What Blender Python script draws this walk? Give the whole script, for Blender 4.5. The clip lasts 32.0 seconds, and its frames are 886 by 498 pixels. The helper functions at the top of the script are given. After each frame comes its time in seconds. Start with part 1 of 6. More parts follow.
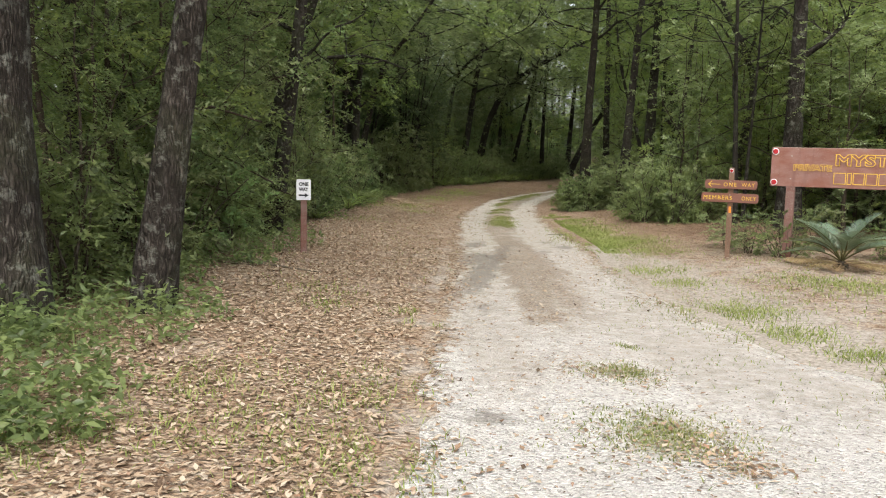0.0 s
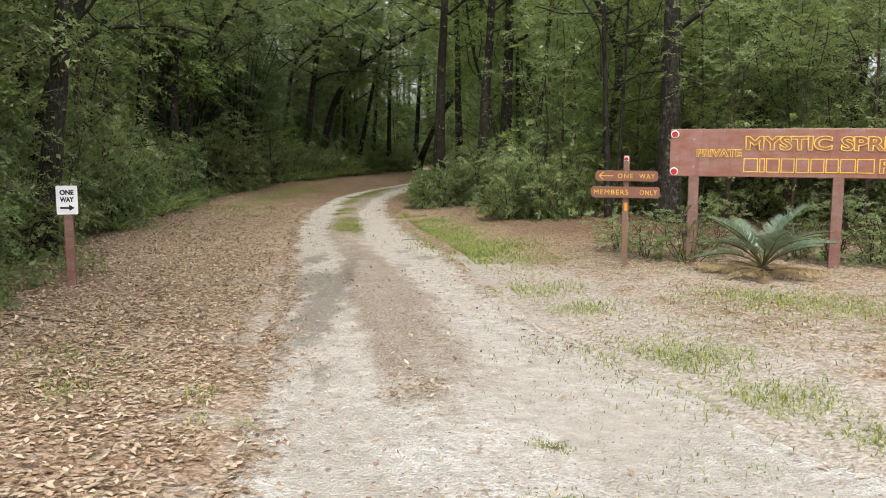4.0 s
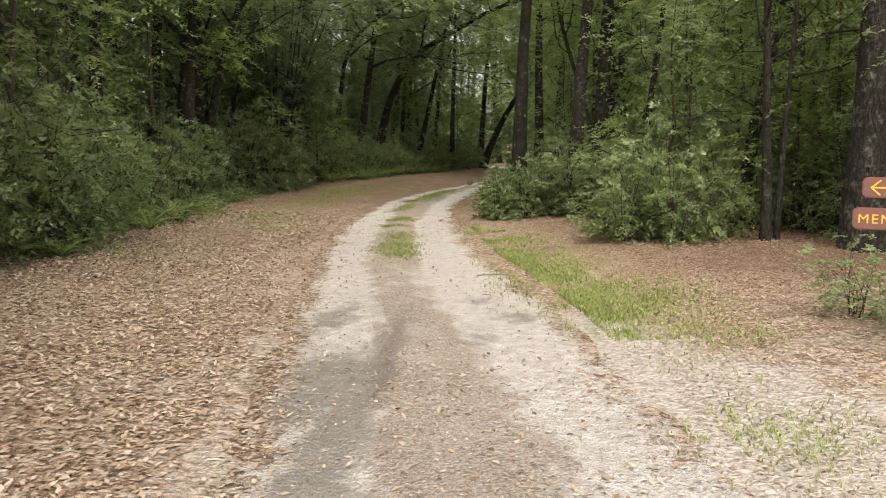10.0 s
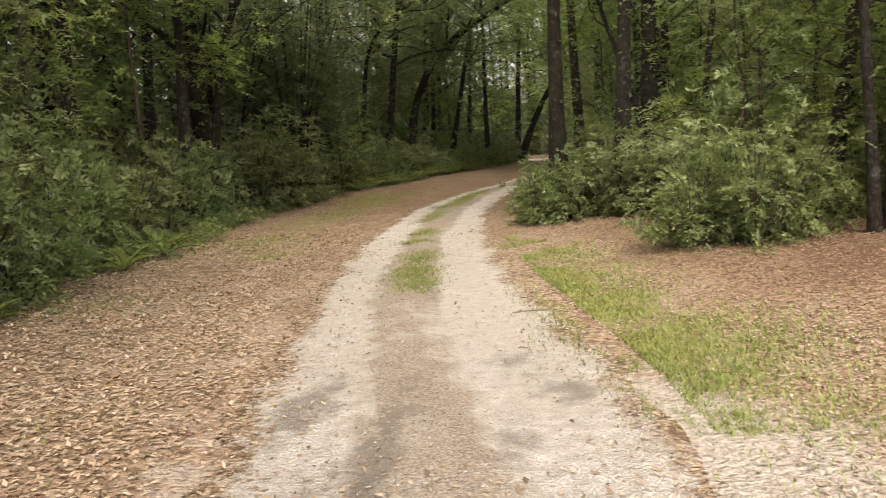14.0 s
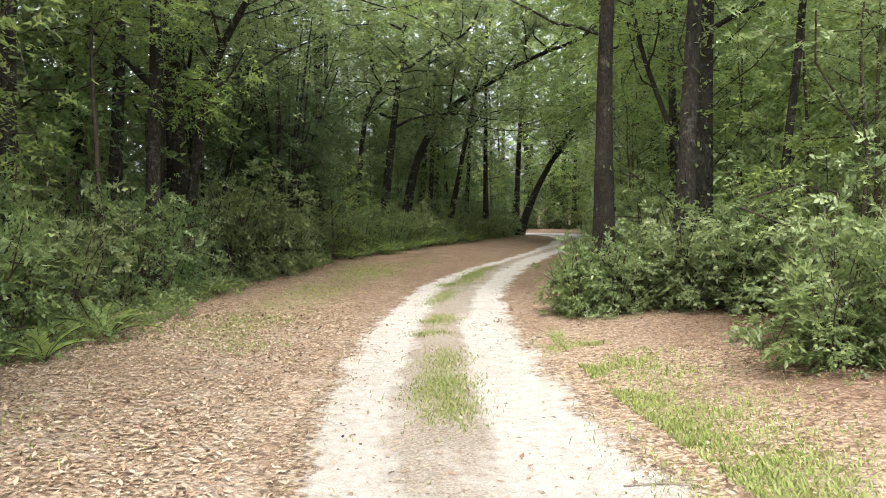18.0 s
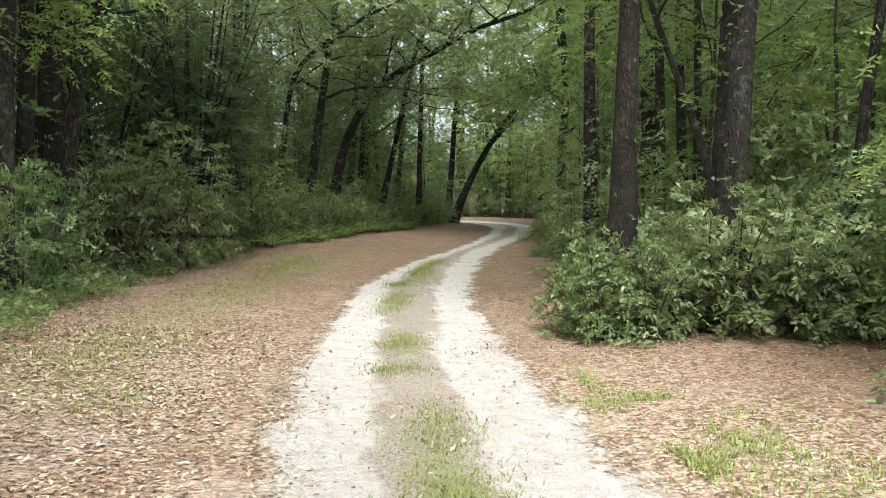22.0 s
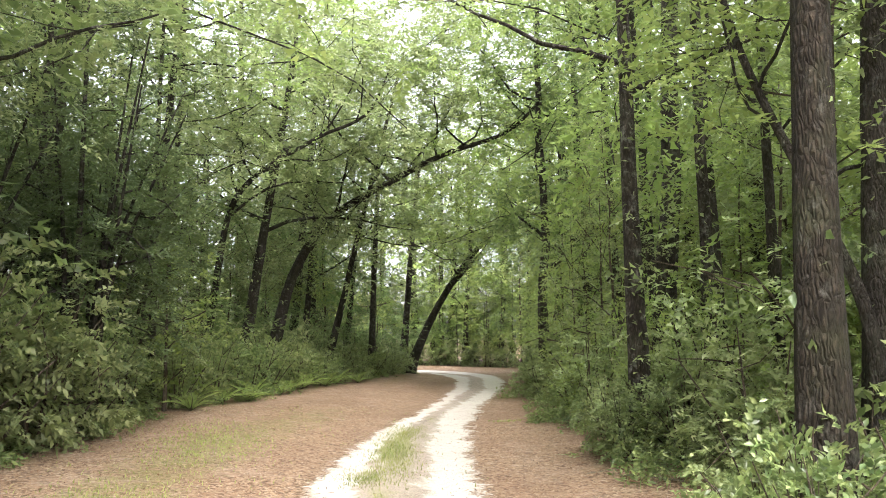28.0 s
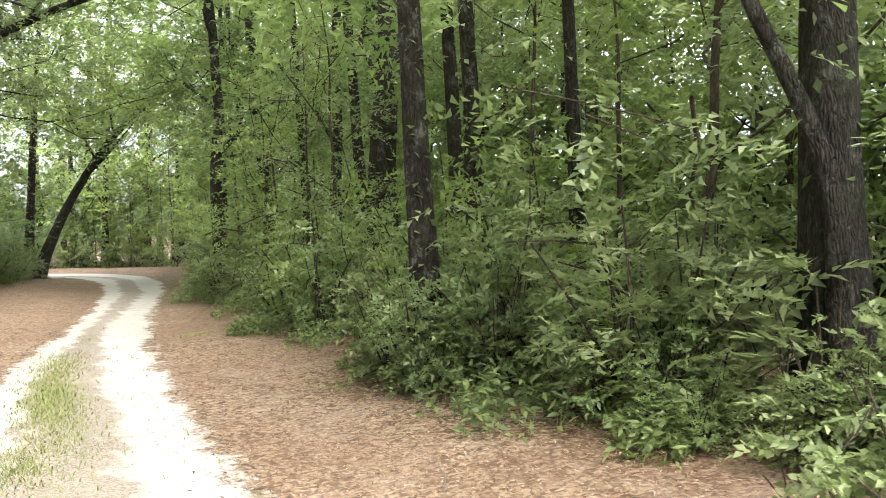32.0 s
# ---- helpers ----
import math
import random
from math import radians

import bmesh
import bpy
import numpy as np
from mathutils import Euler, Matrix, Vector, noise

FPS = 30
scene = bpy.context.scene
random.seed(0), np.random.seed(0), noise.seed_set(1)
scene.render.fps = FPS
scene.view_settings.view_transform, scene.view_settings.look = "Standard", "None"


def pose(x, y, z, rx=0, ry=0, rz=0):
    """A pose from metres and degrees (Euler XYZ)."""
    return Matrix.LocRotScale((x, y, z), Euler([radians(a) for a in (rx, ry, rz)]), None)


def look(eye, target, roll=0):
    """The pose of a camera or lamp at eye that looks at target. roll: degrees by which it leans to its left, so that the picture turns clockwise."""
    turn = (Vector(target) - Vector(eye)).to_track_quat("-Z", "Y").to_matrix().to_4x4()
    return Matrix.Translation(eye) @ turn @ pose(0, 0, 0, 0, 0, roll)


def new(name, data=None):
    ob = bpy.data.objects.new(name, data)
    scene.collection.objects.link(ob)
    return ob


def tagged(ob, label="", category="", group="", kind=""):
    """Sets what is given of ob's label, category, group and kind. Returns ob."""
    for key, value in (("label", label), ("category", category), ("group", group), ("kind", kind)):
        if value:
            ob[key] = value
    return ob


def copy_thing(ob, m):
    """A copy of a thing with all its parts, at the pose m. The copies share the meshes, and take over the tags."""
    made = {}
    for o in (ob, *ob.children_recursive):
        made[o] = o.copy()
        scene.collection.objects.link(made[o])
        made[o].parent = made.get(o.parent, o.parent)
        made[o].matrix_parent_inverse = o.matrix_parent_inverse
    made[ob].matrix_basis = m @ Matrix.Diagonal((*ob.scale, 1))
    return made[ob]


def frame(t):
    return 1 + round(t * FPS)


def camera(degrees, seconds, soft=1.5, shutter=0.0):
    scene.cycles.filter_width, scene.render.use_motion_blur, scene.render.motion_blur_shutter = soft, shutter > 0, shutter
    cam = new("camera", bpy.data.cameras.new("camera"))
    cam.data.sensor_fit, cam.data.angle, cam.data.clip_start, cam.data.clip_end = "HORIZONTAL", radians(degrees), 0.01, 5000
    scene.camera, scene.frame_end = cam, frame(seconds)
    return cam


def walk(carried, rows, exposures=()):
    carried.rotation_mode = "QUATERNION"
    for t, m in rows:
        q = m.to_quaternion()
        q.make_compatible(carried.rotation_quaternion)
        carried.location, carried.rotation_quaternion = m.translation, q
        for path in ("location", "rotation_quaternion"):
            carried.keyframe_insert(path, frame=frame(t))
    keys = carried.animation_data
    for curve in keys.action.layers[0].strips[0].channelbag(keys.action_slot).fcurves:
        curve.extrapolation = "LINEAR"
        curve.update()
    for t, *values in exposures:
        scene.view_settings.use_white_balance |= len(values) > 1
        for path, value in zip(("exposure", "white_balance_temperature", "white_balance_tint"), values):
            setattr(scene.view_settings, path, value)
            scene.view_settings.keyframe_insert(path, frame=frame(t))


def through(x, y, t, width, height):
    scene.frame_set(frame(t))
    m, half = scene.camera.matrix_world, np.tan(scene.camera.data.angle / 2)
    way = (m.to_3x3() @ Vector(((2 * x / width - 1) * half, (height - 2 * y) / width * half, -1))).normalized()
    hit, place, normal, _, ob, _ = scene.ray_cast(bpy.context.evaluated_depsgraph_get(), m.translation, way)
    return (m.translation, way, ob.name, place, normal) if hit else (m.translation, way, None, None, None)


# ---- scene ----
cam = camera(55.0, 32.0, soft=1.0, shutter=0.15)
METRES, EYE, TILT, LEAN, TURN = 25.4, 1.5, 0.0, 0.0, 10.6
ROWS = [
    (0.0, 0.0, 0.0, 0.0, 0.15, -6.72, -1.26),
    (0.1, 0.0006, 0.0021, -0.0001, -0.55, -6.85, -1.22),
    (0.2, 0.0014, 0.0043, -0.0002, -1.75, -7.0, -1.18),
    (0.3, 0.0023, 0.0065, -0.0004, -3.45, -7.15, -1.14),
    (0.4, 0.0033, 0.0086, -0.0005, -5.4, -7.3, -1.1),
    (0.5, 0.0042, 0.0108, -0.0007, -7.2, -7.47, -1.06),
    (1.0, 0.0052, 0.0221, -0.0015, -15.22, -8.75, -0.84),
    (1.5, 0.0087, 0.0361, -0.0011, -14.54, -9.09, -0.79),
    (2.0, 0.0093, 0.0518, -0.0021, -12.58, -10.2, -0.02),
    (2.5, 0.0094, 0.0671, -0.0016, -10.88, -10.71, 0.14),
    (3.0, 0.0104, 0.0825, -0.0006, -8.64, -9.4, 0.24),
    (3.5, 0.0096, 0.0991, -0.0008, -9.72, -8.08, -0.29),
    (4.0, 0.01, 0.1151, -0.0016, -10.12, -7.1, -0.05),
    (4.5, 0.0083, 0.1313, -0.0015, -9.07, -7.91, 0.67),
    (6.5, 0.0123, 0.1933, -0.0024, -9.75, -7.05, 0.22),
    (7.0, 0.0138, 0.208, -0.0031, -9.83, -7.26, -0.72),
    (7.5, 0.0168, 0.2248, -0.0048, -12.55, -7.47, -1.18),
    (8.0, 0.0182, 0.2425, -0.0044, -8.89, -6.96, -1.3),
    (8.5, 0.0181, 0.2583, -0.006, -4.36, -7.36, -2.05),
    (9.0, 0.0208, 0.2755, -0.0058, -1.99, -7.02, -1.15),
    (9.5, 0.0242, 0.2946, -0.0067, -1.72, -7.56, -0.45),
    (10.0, 0.0286, 0.3096, -0.0063, -6.01, -7.3, -0.44),
    (10.5, 0.0358, 0.3259, -0.0058, -13.08, -8.31, 0.07),
    (11.0, 0.0451, 0.3426, -0.0063, -27.02, -8.04, 0.37),
    (11.5, 0.0521, 0.3559, -0.0054, -37.52, -6.98, 1.81),
    (12.0, 0.0593, 0.3687, -0.0056, -42.35, -6.37, 1.2),
    (12.5, 0.061, 0.3781, -0.0057, -44.47, -5.82, 0.78),
    (13.0, 0.0611, 0.3854, -0.0047, -37.28, -5.45, 1.3),
    (13.5, 0.0532, 0.3936, -0.0056, -17.12, -6.42, 2.4),
    (14.0, 0.0478, 0.4, -0.0054, -3.42, -7.45, 4.08),
    (14.5, 0.0458, 0.4114, -0.0059, 2.05, -6.94, 1.75),
    (16.5, 0.0351, 0.4655, -0.0063, -1.9, -3.85, 2.21),
    (17.0, 0.0344, 0.4802, -0.007, -3.61, -4.21, 1.73),
    (17.5, 0.0343, 0.4945, -0.0058, -3.36, -3.0, 1.46),
    (18.0, 0.0335, 0.5113, -0.0062, -4.34, -2.86, 1.18),
    (18.5, 0.0333, 0.528, -0.006, -4.74, -1.92, 1.87),
    (19.0, 0.0309, 0.5439, -0.0072, -6.68, -2.25, 1.44),
    (19.5, 0.0311, 0.5608, -0.0075, -8.44, -2.91, 1.04),
    (20.0, 0.0289, 0.5766, -0.0073, -8.49, -2.43, 0.43),
    (20.5, 0.0268, 0.5933, -0.008, -9.53, -2.57, 0.11),
    (21.0, 0.0254, 0.6112, -0.0078, -8.91, -2.99, 0.34),
    (21.5, 0.0234, 0.6278, -0.0085, -10.4, -3.34, -0.32),
    (22.0, 0.0247, 0.646, -0.009, -9.69, -3.84, -0.34),
    (22.5, 0.0247, 0.6635, -0.0099, -9.24, -4.6, -0.8),
    (23.0, 0.0285, 0.6807, -0.0095, -9.47, -4.57, -0.42),
    (23.5, 0.0296, 0.699, -0.0087, -9.5, -3.67, 0.04),
    (24.0, 0.0288, 0.7157, -0.0058, -10.82, 0.77, 0.81),
    (24.5, 0.0278, 0.7305, -0.0045, -11.96, 5.17, 0.82),
    (25.0, 0.0243, 0.7436, -0.0055, -13.42, 5.92, 0.8),
    (25.5, 0.0229, 0.757, -0.0079, -14.04, 5.62, 0.63),
    (27.5, 0.0294, 0.8072, -0.0083, -14.11, 5.76, 0.03),
    (28.0, 0.0333, 0.8259, -0.009, -13.47, 6.01, -0.41),
    (28.5, 0.0322, 0.842, -0.0099, -13.21, 6.49, -0.26),
    (29.0, 0.0346, 0.861, -0.0107, -14.15, 5.79, -0.01),
    (29.5, 0.0363, 0.8794, -0.0104, -15.37, 4.8, 0.47),
    (30.0, 0.038, 0.8989, -0.0108, -18.47, 3.2, 0.59),
    (30.5, 0.0419, 0.9182, -0.0108, -19.48, 3.21, -0.06),
    (31.0, 0.0434, 0.9352, -0.0125, -24.88, 0.87, -0.21),
    (31.5, 0.0503, 0.955, -0.014, -37.26, -0.22, -0.2),
    (32.0, 0.0489, 0.9734, -0.0133, -37.28, -1.22, 1.2),
]
walk(cam, [(t, pose(0, 0, EYE, TILT, LEAN, TURN) @ pose(METRES * x, METRES * y, METRES * z, 90 + pitch, roll, yaw)) for t, x, y, z, yaw, pitch, roll in ROWS],
     [(0.0, 1.25, 6500, 10), (1.0, 0.97, 6350, 9), (2.0, 0.92, 6350, 9), (3.0, 1.15, 6400, 10), (4.0, 1.28, 6500, 10), (7.0, 1.4, 6600, 12), (9.0, 1.5, 6700, 13), (10.0, 1.5, 6700, 13), (11.0, 1.45, 6600, 13),
      (12.0, 1.52, 6700, 13), (13.0, 1.85, 6850, 14), (14.5, 1.5, 7400, 17), (17.0, 1.95, 6500, 13), (18.0, 2.20, 6250, 11), (20.0, 2.40, 6100, 10), (22.0, 2.20, 6000, 9), (23.0, 2.10, 6000, 10), (24.0, 2.75, 6200, 9), (25.0, 2.90, 6400, 15),
      (28.0, 3.00, 6400, 15), (30.0, 3.05, 6400, 15), (31.0, 3.00, 6400, 16), (32.0, 3.20, 6250, 12)])

# ---- world, sun, exposure ----
world = bpy.data.worlds.new("sky")
scene.world = world
world.use_nodes = True
wn = world.node_tree.nodes
sky = wn.new("ShaderNodeTexSky")
sky.sky_type, sky.sun_disc = "NISHITA", False
sky.sun_elevation, sky.sun_rotation = radians(58), radians(170)
sky.air_density, sky.dust_density, sky.ozone_density = 1.0, 4.0, 1.0
wn["Background"].inputs["Strength"].default_value = 0.15
cloud = wn.new("ShaderNodeHueSaturation")
cloud.inputs["Saturation"].default_value = 0.3
world.node_tree.links.new(sky.outputs[0], cloud.inputs["Color"])
world.node_tree.links.new(cloud.outputs[0], wn["Background"].inputs["Color"])
sun = new("sun", bpy.data.lights.new("sun", "SUN"))
sun.data.energy, sun.data.angle, sun.data.color = 0.65, radians(30), (1.0, 0.96, 0.9)
sun.matrix_world = look((0, 0, 30), (-3.3, 18.5, 0))
# ---- end of light ----


# ---- small tools ----
def sm(a, b, v):
    u = np.clip((v - a) / (b - a), 0, 1)
    return u * u * (3 - 2 * u)


def wob(x, y, s=1.0, k=0.0):
    """A cheap smooth unevenness, about -1 to 1."""
    return (np.sin(1.7 * x * s + 0.6 * y * s + k) + np.sin(-0.9 * x * s + 2.1 * y * s + 1.3 + 2 * k) + np.sin(3.1 * x * s - 2.7 * y * s + 4.1 + k)
            + 0.6 * np.sin(5.3 * x * s + 4.7 * y * s + 2.2 * k)) / 3.6


ROAD_Y = [-8, -2, 2, 3.7, 5.4, 7.1, 10.3, 12, 16, 20, 24, 27.5, 30, 34, 38, 42, 50, 56, 60, 63, 66, 68, 70, 72, 76]
ROAD_L = [-0.2, -0.3, -0.5, -0.73, -1.0, -1.3, -1.8, -2.02, -2.75, -3.38, -3.85, -3.98, -4.0, -3.72, -3.05, -2.3, -1.25, -0.75, -0.72, -0.95, -1.6, -3.2, -7.0, -13.0, -30.0]
ROAD_R = [16, 12, 8, 5.4, 3.0, 1.5, 0.45, 0.12, -0.48, -1.3, -1.88, -2.13, -2.13, -1.95, -1.55, -1.0, 0.45, 1.3, 1.6, 1.55, 1.1, 0.6, -0.3, -2.2, -14.0]
WOOD_Y = [-20, 0, 5.5, 7, 11.5, 13, 15, 18, 20.8, 24, 28.7, 33, 38, 44, 47, 51, 60, 63.5, 66, 69, 71, 74, 76.5, 78]
WOOD_L = [-9, -3.9, -3.9, -4.3, -4.9, -5.2, -5.7, -5.9, -6.7, -6.9, -7.6, -7.6, -7.6, -6.4, -5.8, -4.6, -2.8, -2.4, -4.2, -11.0, -20.0, -40.0, -60.0, -80.0]
WOOD_R = [22, 18, 14, 12, 8.5, 6.5, 5.0, 1.6, 0.9, 0.6, -0.05, -0.05, 0.0, 0.3, 0.6, 1.6, 3.2, 3.6, 3.9, 4.3, 4.0, 1.5, -4.0, -40.0]


def left_edge(y):
    return np.interp(y, ROAD_Y, ROAD_L)


def right_edge(y):
    return np.interp(y, ROAD_Y, ROAD_R)


def road_gap(x, y):
    """Metres outside the road's edges; negative on the road."""
    return np.maximum(left_edge(y) - x, x - right_edge(y))


def lie(x, y):
    """Height of the ground without the road's wear."""
    yy = np.clip(y, -10, 95)
    out = road_gap(x, y)
    return (-0.08 - 0.007 * yy + 0.13 * sm(0.1, 2.4, out) * sm(2, 10, y) + 0.02 * wob(x, y, 0.8) * sm(-0.3, 0.8, out)
            + 0.25 * sm(6, 18, out) * wob(x, y, 0.12, 2.0))


def ground_at(x, y):
    return float(lie(np.array(float(x)), np.array(float(y))))


def mesh_from(name, verts, faces, smooth=False):
    """A mesh from arrays; faces is a list of index arrays, each n x 3 or n x 4."""
    me = bpy.data.meshes.new(name)
    verts = np.asarray(verts, dtype=np.float32)
    faces = [np.asarray(f, dtype=np.int32) for f in faces if len(f)]
    me.vertices.add(len(verts))
    me.vertices.foreach_set("co", verts.ravel())
    loops = np.concatenate([f.ravel() for f in faces])
    sizes = np.concatenate([np.full(len(f), f.shape[1], dtype=np.int32) for f in faces])
    me.loops.add(len(loops))
    me.loops.foreach_set("vertex_index", loops)
    me.polygons.add(len(sizes))
    starts = np.concatenate([[0], np.cumsum(sizes)[:-1]]).astype(np.int32)
    me.polygons.foreach_set("loop_start", starts)
    me.polygons.foreach_set("loop_total", sizes)
    if smooth:
        me.polygons.foreach_set("use_smooth", np.ones(len(sizes), dtype=bool))
    me.update(calc_edges=True)
    return me


def floats(me, name, values):
    """A named number on every vertex, for the materials."""
    at = me.attributes.new(name, "FLOAT", "POINT")
    at.data.foreach_set("value", np.asarray(values, dtype=np.float32))


def put_mesh(name, me, material, parent=None, label=""):
    ob = new(name, me)
    if material is not None:
        me.materials.append(material)
    if parent is not None:
        ob.parent = parent
    return tagged(ob, label)


def part(name, bm, material, parent=None, label=""):
    me = bpy.data.meshes.new(name)
    bm.to_mesh(me)
    bm.free()
    return put_mesh(name, me, material, parent, label)


def thing(name, m, label, category, group=""):
    ob = new(name)
    ob.empty_display_size = 0.1
    ob.matrix_basis = m
    return tagged(ob, label, category, group)


def box_bm(x, y, z, w=0.004, at=(0, 0, 0), seg=2):
    bm = bmesh.new()
    bmesh.ops.create_cube(bm, size=1.0)
    bmesh.ops.scale(bm, vec=(x, y, z), verts=bm.verts)
    if w:
        bmesh.ops.bevel(bm, geom=list(bm.edges), offset=w, segments=seg, affect="EDGES", profile=0.5)
    bmesh.ops.translate(bm, vec=at, verts=bm.verts)
    return bm


# ---- materials ----
class Mat:
    """A node material with short calls for its nodes."""

    def __init__(self, name):
        self.mat = bpy.data.materials.new(name)
        self.mat.use_nodes = True
        self.t = self.mat.node_tree
        self.bsdf = self.t.nodes["Principled BSDF"]

    def node(self, kind, **inputs):
        n = self.t.nodes.new(kind)
        for k, v in inputs.items():
            self.put(n.inputs[k.replace("_", " ")], v)
        return n

    def put(self, socket, v):
        if isinstance(v, bpy.types.NodeSocket):
            self.t.links.new(v, socket)
        elif isinstance(v, (tuple, list)) and len(v) == 3 and socket.type == "RGBA":
            socket.default_value = (*v, 1)
        else:
            socket.default_value = v

    def coords(self, kind="Object"):
        return self.node("ShaderNodeTexCoord").outputs[kind]

    def place(self):
        return self.node("ShaderNodeNewGeometry").outputs["Position"]

    def stretch(self, v, scale):
        return self.node("ShaderNodeMapping", Vector=v, Scale=scale).outputs[0]

    def noise(self, v, scale, detail=4.0, rough=0.55):
        return self.node("ShaderNodeTexNoise", Vector=v, Scale=scale, Detail=detail, Roughness=rough).outputs[0]

    def cells(self, v, scale, out="Color"):
        return self.node("ShaderNodeTexVoronoi", Vector=v, Scale=scale).outputs[out]

    def ramp(self, v, *stops):
        n = self.node("ShaderNodeValToRGB", Fac=v)
        e = n.color_ramp.elements
        while len(e) < len(stops):
            e.new(0.5)
        for el, (p, c) in zip(e, stops):
            el.position = p
            el.color = (*c, 1) if isinstance(c, (tuple, list)) else (c, c, c, 1)
        return n.outputs[0]

    def mix(self, f, a, b, kind="MIX"):
        n = self.t.nodes.new("ShaderNodeMix")
        n.data_type, n.blend_type = "RGBA", kind
        self.put(n.inputs[0], f)
        self.put(n.inputs[6], a)
        self.put(n.inputs[7], b)
        return n.outputs[2]

    def sums(self, op, a, b=0.5):
        n = self.t.nodes.new("ShaderNodeMath")
        n.operation = op
        n.use_clamp = False
        self.put(n.inputs[0], a)
        self.put(n.inputs[1], b)
        return n.outputs[0]

    def value(self, name):
        n = self.t.nodes.new("ShaderNodeAttribute")
        n.attribute_name = name
        return n.outputs["Fac"]

    def island(self):
        return self.node("ShaderNodeNewGeometry").outputs["Random Per Island"]

    def object_random(self):
        return self.node("ShaderNodeObjectInfo").outputs["Random"]

    def bump(self, height, strength=0.5, distance=0.02):
        self.put(self.bsdf.inputs["Normal"], self.node("ShaderNodeBump", Height=height, Strength=strength, Distance=distance).outputs[0])

    def end(self, colour, rough=0.8, metal=0.0, spec=0.5):
        self.put(self.bsdf.inputs["Base Color"], colour)
        self.put(self.bsdf.inputs["Roughness"], rough)
        self.put(self.bsdf.inputs["Metallic"], metal)
        self.put(self.bsdf.inputs["Specular IOR Level"], spec)
        return self.mat


def leaf_material(name, dark, mid, light, through=0.48, rough=0.5, spec=0.4, glow=(0.31, 0.385, 0.145)):
    m = Mat(name)
    r = m.island()
    col = m.ramp(r, (0.0, dark), (0.55, mid), (1.0, light))
    patch = m.noise(m.place(), 0.55, 2.0)
    col = m.mix(m.ramp(patch, (0.35, 0.0), (0.7, 0.5)), col, light)
    ob = m.object_random()
    hsv = m.node("ShaderNodeHueSaturation", Color=col, Hue=m.sums("ADD", m.sums("MULTIPLY", ob, 0.035), 0.483),
                 Value=m.sums("ADD", m.sums("MULTIPLY", ob, 0.4), 0.8))
    col = hsv.outputs[0]
    m.end(col, rough, 0.0, spec)
    tr = m.node("ShaderNodeBsdfTranslucent", Color=m.mix(0.6, col, glow))
    mx = m.node("ShaderNodeMixShader", Fac=through)
    m.t.links.new(m.bsdf.outputs[0], mx.inputs[1])
    m.t.links.new(tr.outputs[0], mx.inputs[2])
    m.t.links.new(mx.outputs[0], m.t.nodes["Material Output"].inputs[0])
    return m.mat


def bark_material(name, dark, mid, light, scale=1.0, lichen=0.35, deep=0.03):
    m = Mat(name)
    v = m.coords()
    bend = m.mix(0.06, v, m.node("ShaderNodeTexNoise", Vector=v, Scale=6.0).outputs["Color"])
    long = m.stretch(bend, (1, 1, 0.3))
    ridges = m.noise(long, 24 * scale, 6.0, 0.7)
    crack = m.node("ShaderNodeTexVoronoi", Vector=m.stretch(bend, (1, 1, 0.2)), Scale=34 * scale)
    crack.feature = "DISTANCE_TO_EDGE"
    gap = m.ramp(crack.outputs["Distance"], (0.0, 0.25), (0.3, 1.0))
    col = m.ramp(ridges, (0.34, dark), (0.5, mid), (0.68, light))
    col = m.mix(gap, dark, col)
    spots = m.noise(v, 7.0, 6.0, 0.75)
    col = m.mix(m.ramp(spots, (0.53, 0.0), (0.63, lichen)), col, (0.27, 0.275, 0.23))
    patch = m.noise(v, 2.2, 4.0, 0.65)
    col = m.mix(m.ramp(patch, (0.42, 0.0), (0.66, 0.6)), col, dark)
    green = m.noise(v, 1.6, 3.0)
    col = m.mix(m.ramp(green, (0.5, 0.0), (0.75, 0.3)), col, (0.06, 0.075, 0.03))
    m.bump(m.sums("ADD", m.sums("MULTIPLY", ridges, 0.6), m.sums("MULTIPLY", gap, 0.7)), 1.0, deep)
    return m.end(col, 0.95, 0.0, 0.2)


def litter_colours(m, r):
    return m.ramp(r, (0.0, (0.0848, 0.0573, 0.0352)), (0.16, (0.212, 0.134, 0.0792)), (0.38, (0.32, 0.226, 0.145)), (0.65, (0.405, 0.308, 0.208)),
                  (0.9, (0.45, 0.38, 0.287)), (1.0, (0.28, 0.152, 0.088)))


def leaf_layer(m, p):
    """Overlapping dead leaves, as a colour and a height."""
    warp = m.mix(0.12, p, m.node("ShaderNodeTexNoise", Vector=p, Scale=9.0).outputs["Color"])
    c1 = m.node("ShaderNodeTexVoronoi", Vector=m.stretch(warp, (21, 37, 10)), Scale=1.0)
    c2 = m.node("ShaderNodeTexVoronoi", Vector=m.stretch(warp, (38, 22, 10)), Scale=1.0)
    pick = m.ramp(m.noise(p, 14.0, 2.0), (0.45, 0.0), (0.55, 1.0))
    rnd = m.mix(pick, c1.outputs["Color"], c2.outputs["Color"])
    leaf = litter_colours(m, m.node("ShaderNodeSeparateColor", Color=rnd).outputs[0])
    dist = m.mix(pick, c1.outputs["Distance"], c2.outputs["Distance"])
    return m.mix(m.ramp(dist, (0.42, 0.0), (0.78, 0.8)), leaf, (0.085, 0.05, 0.03)), dist


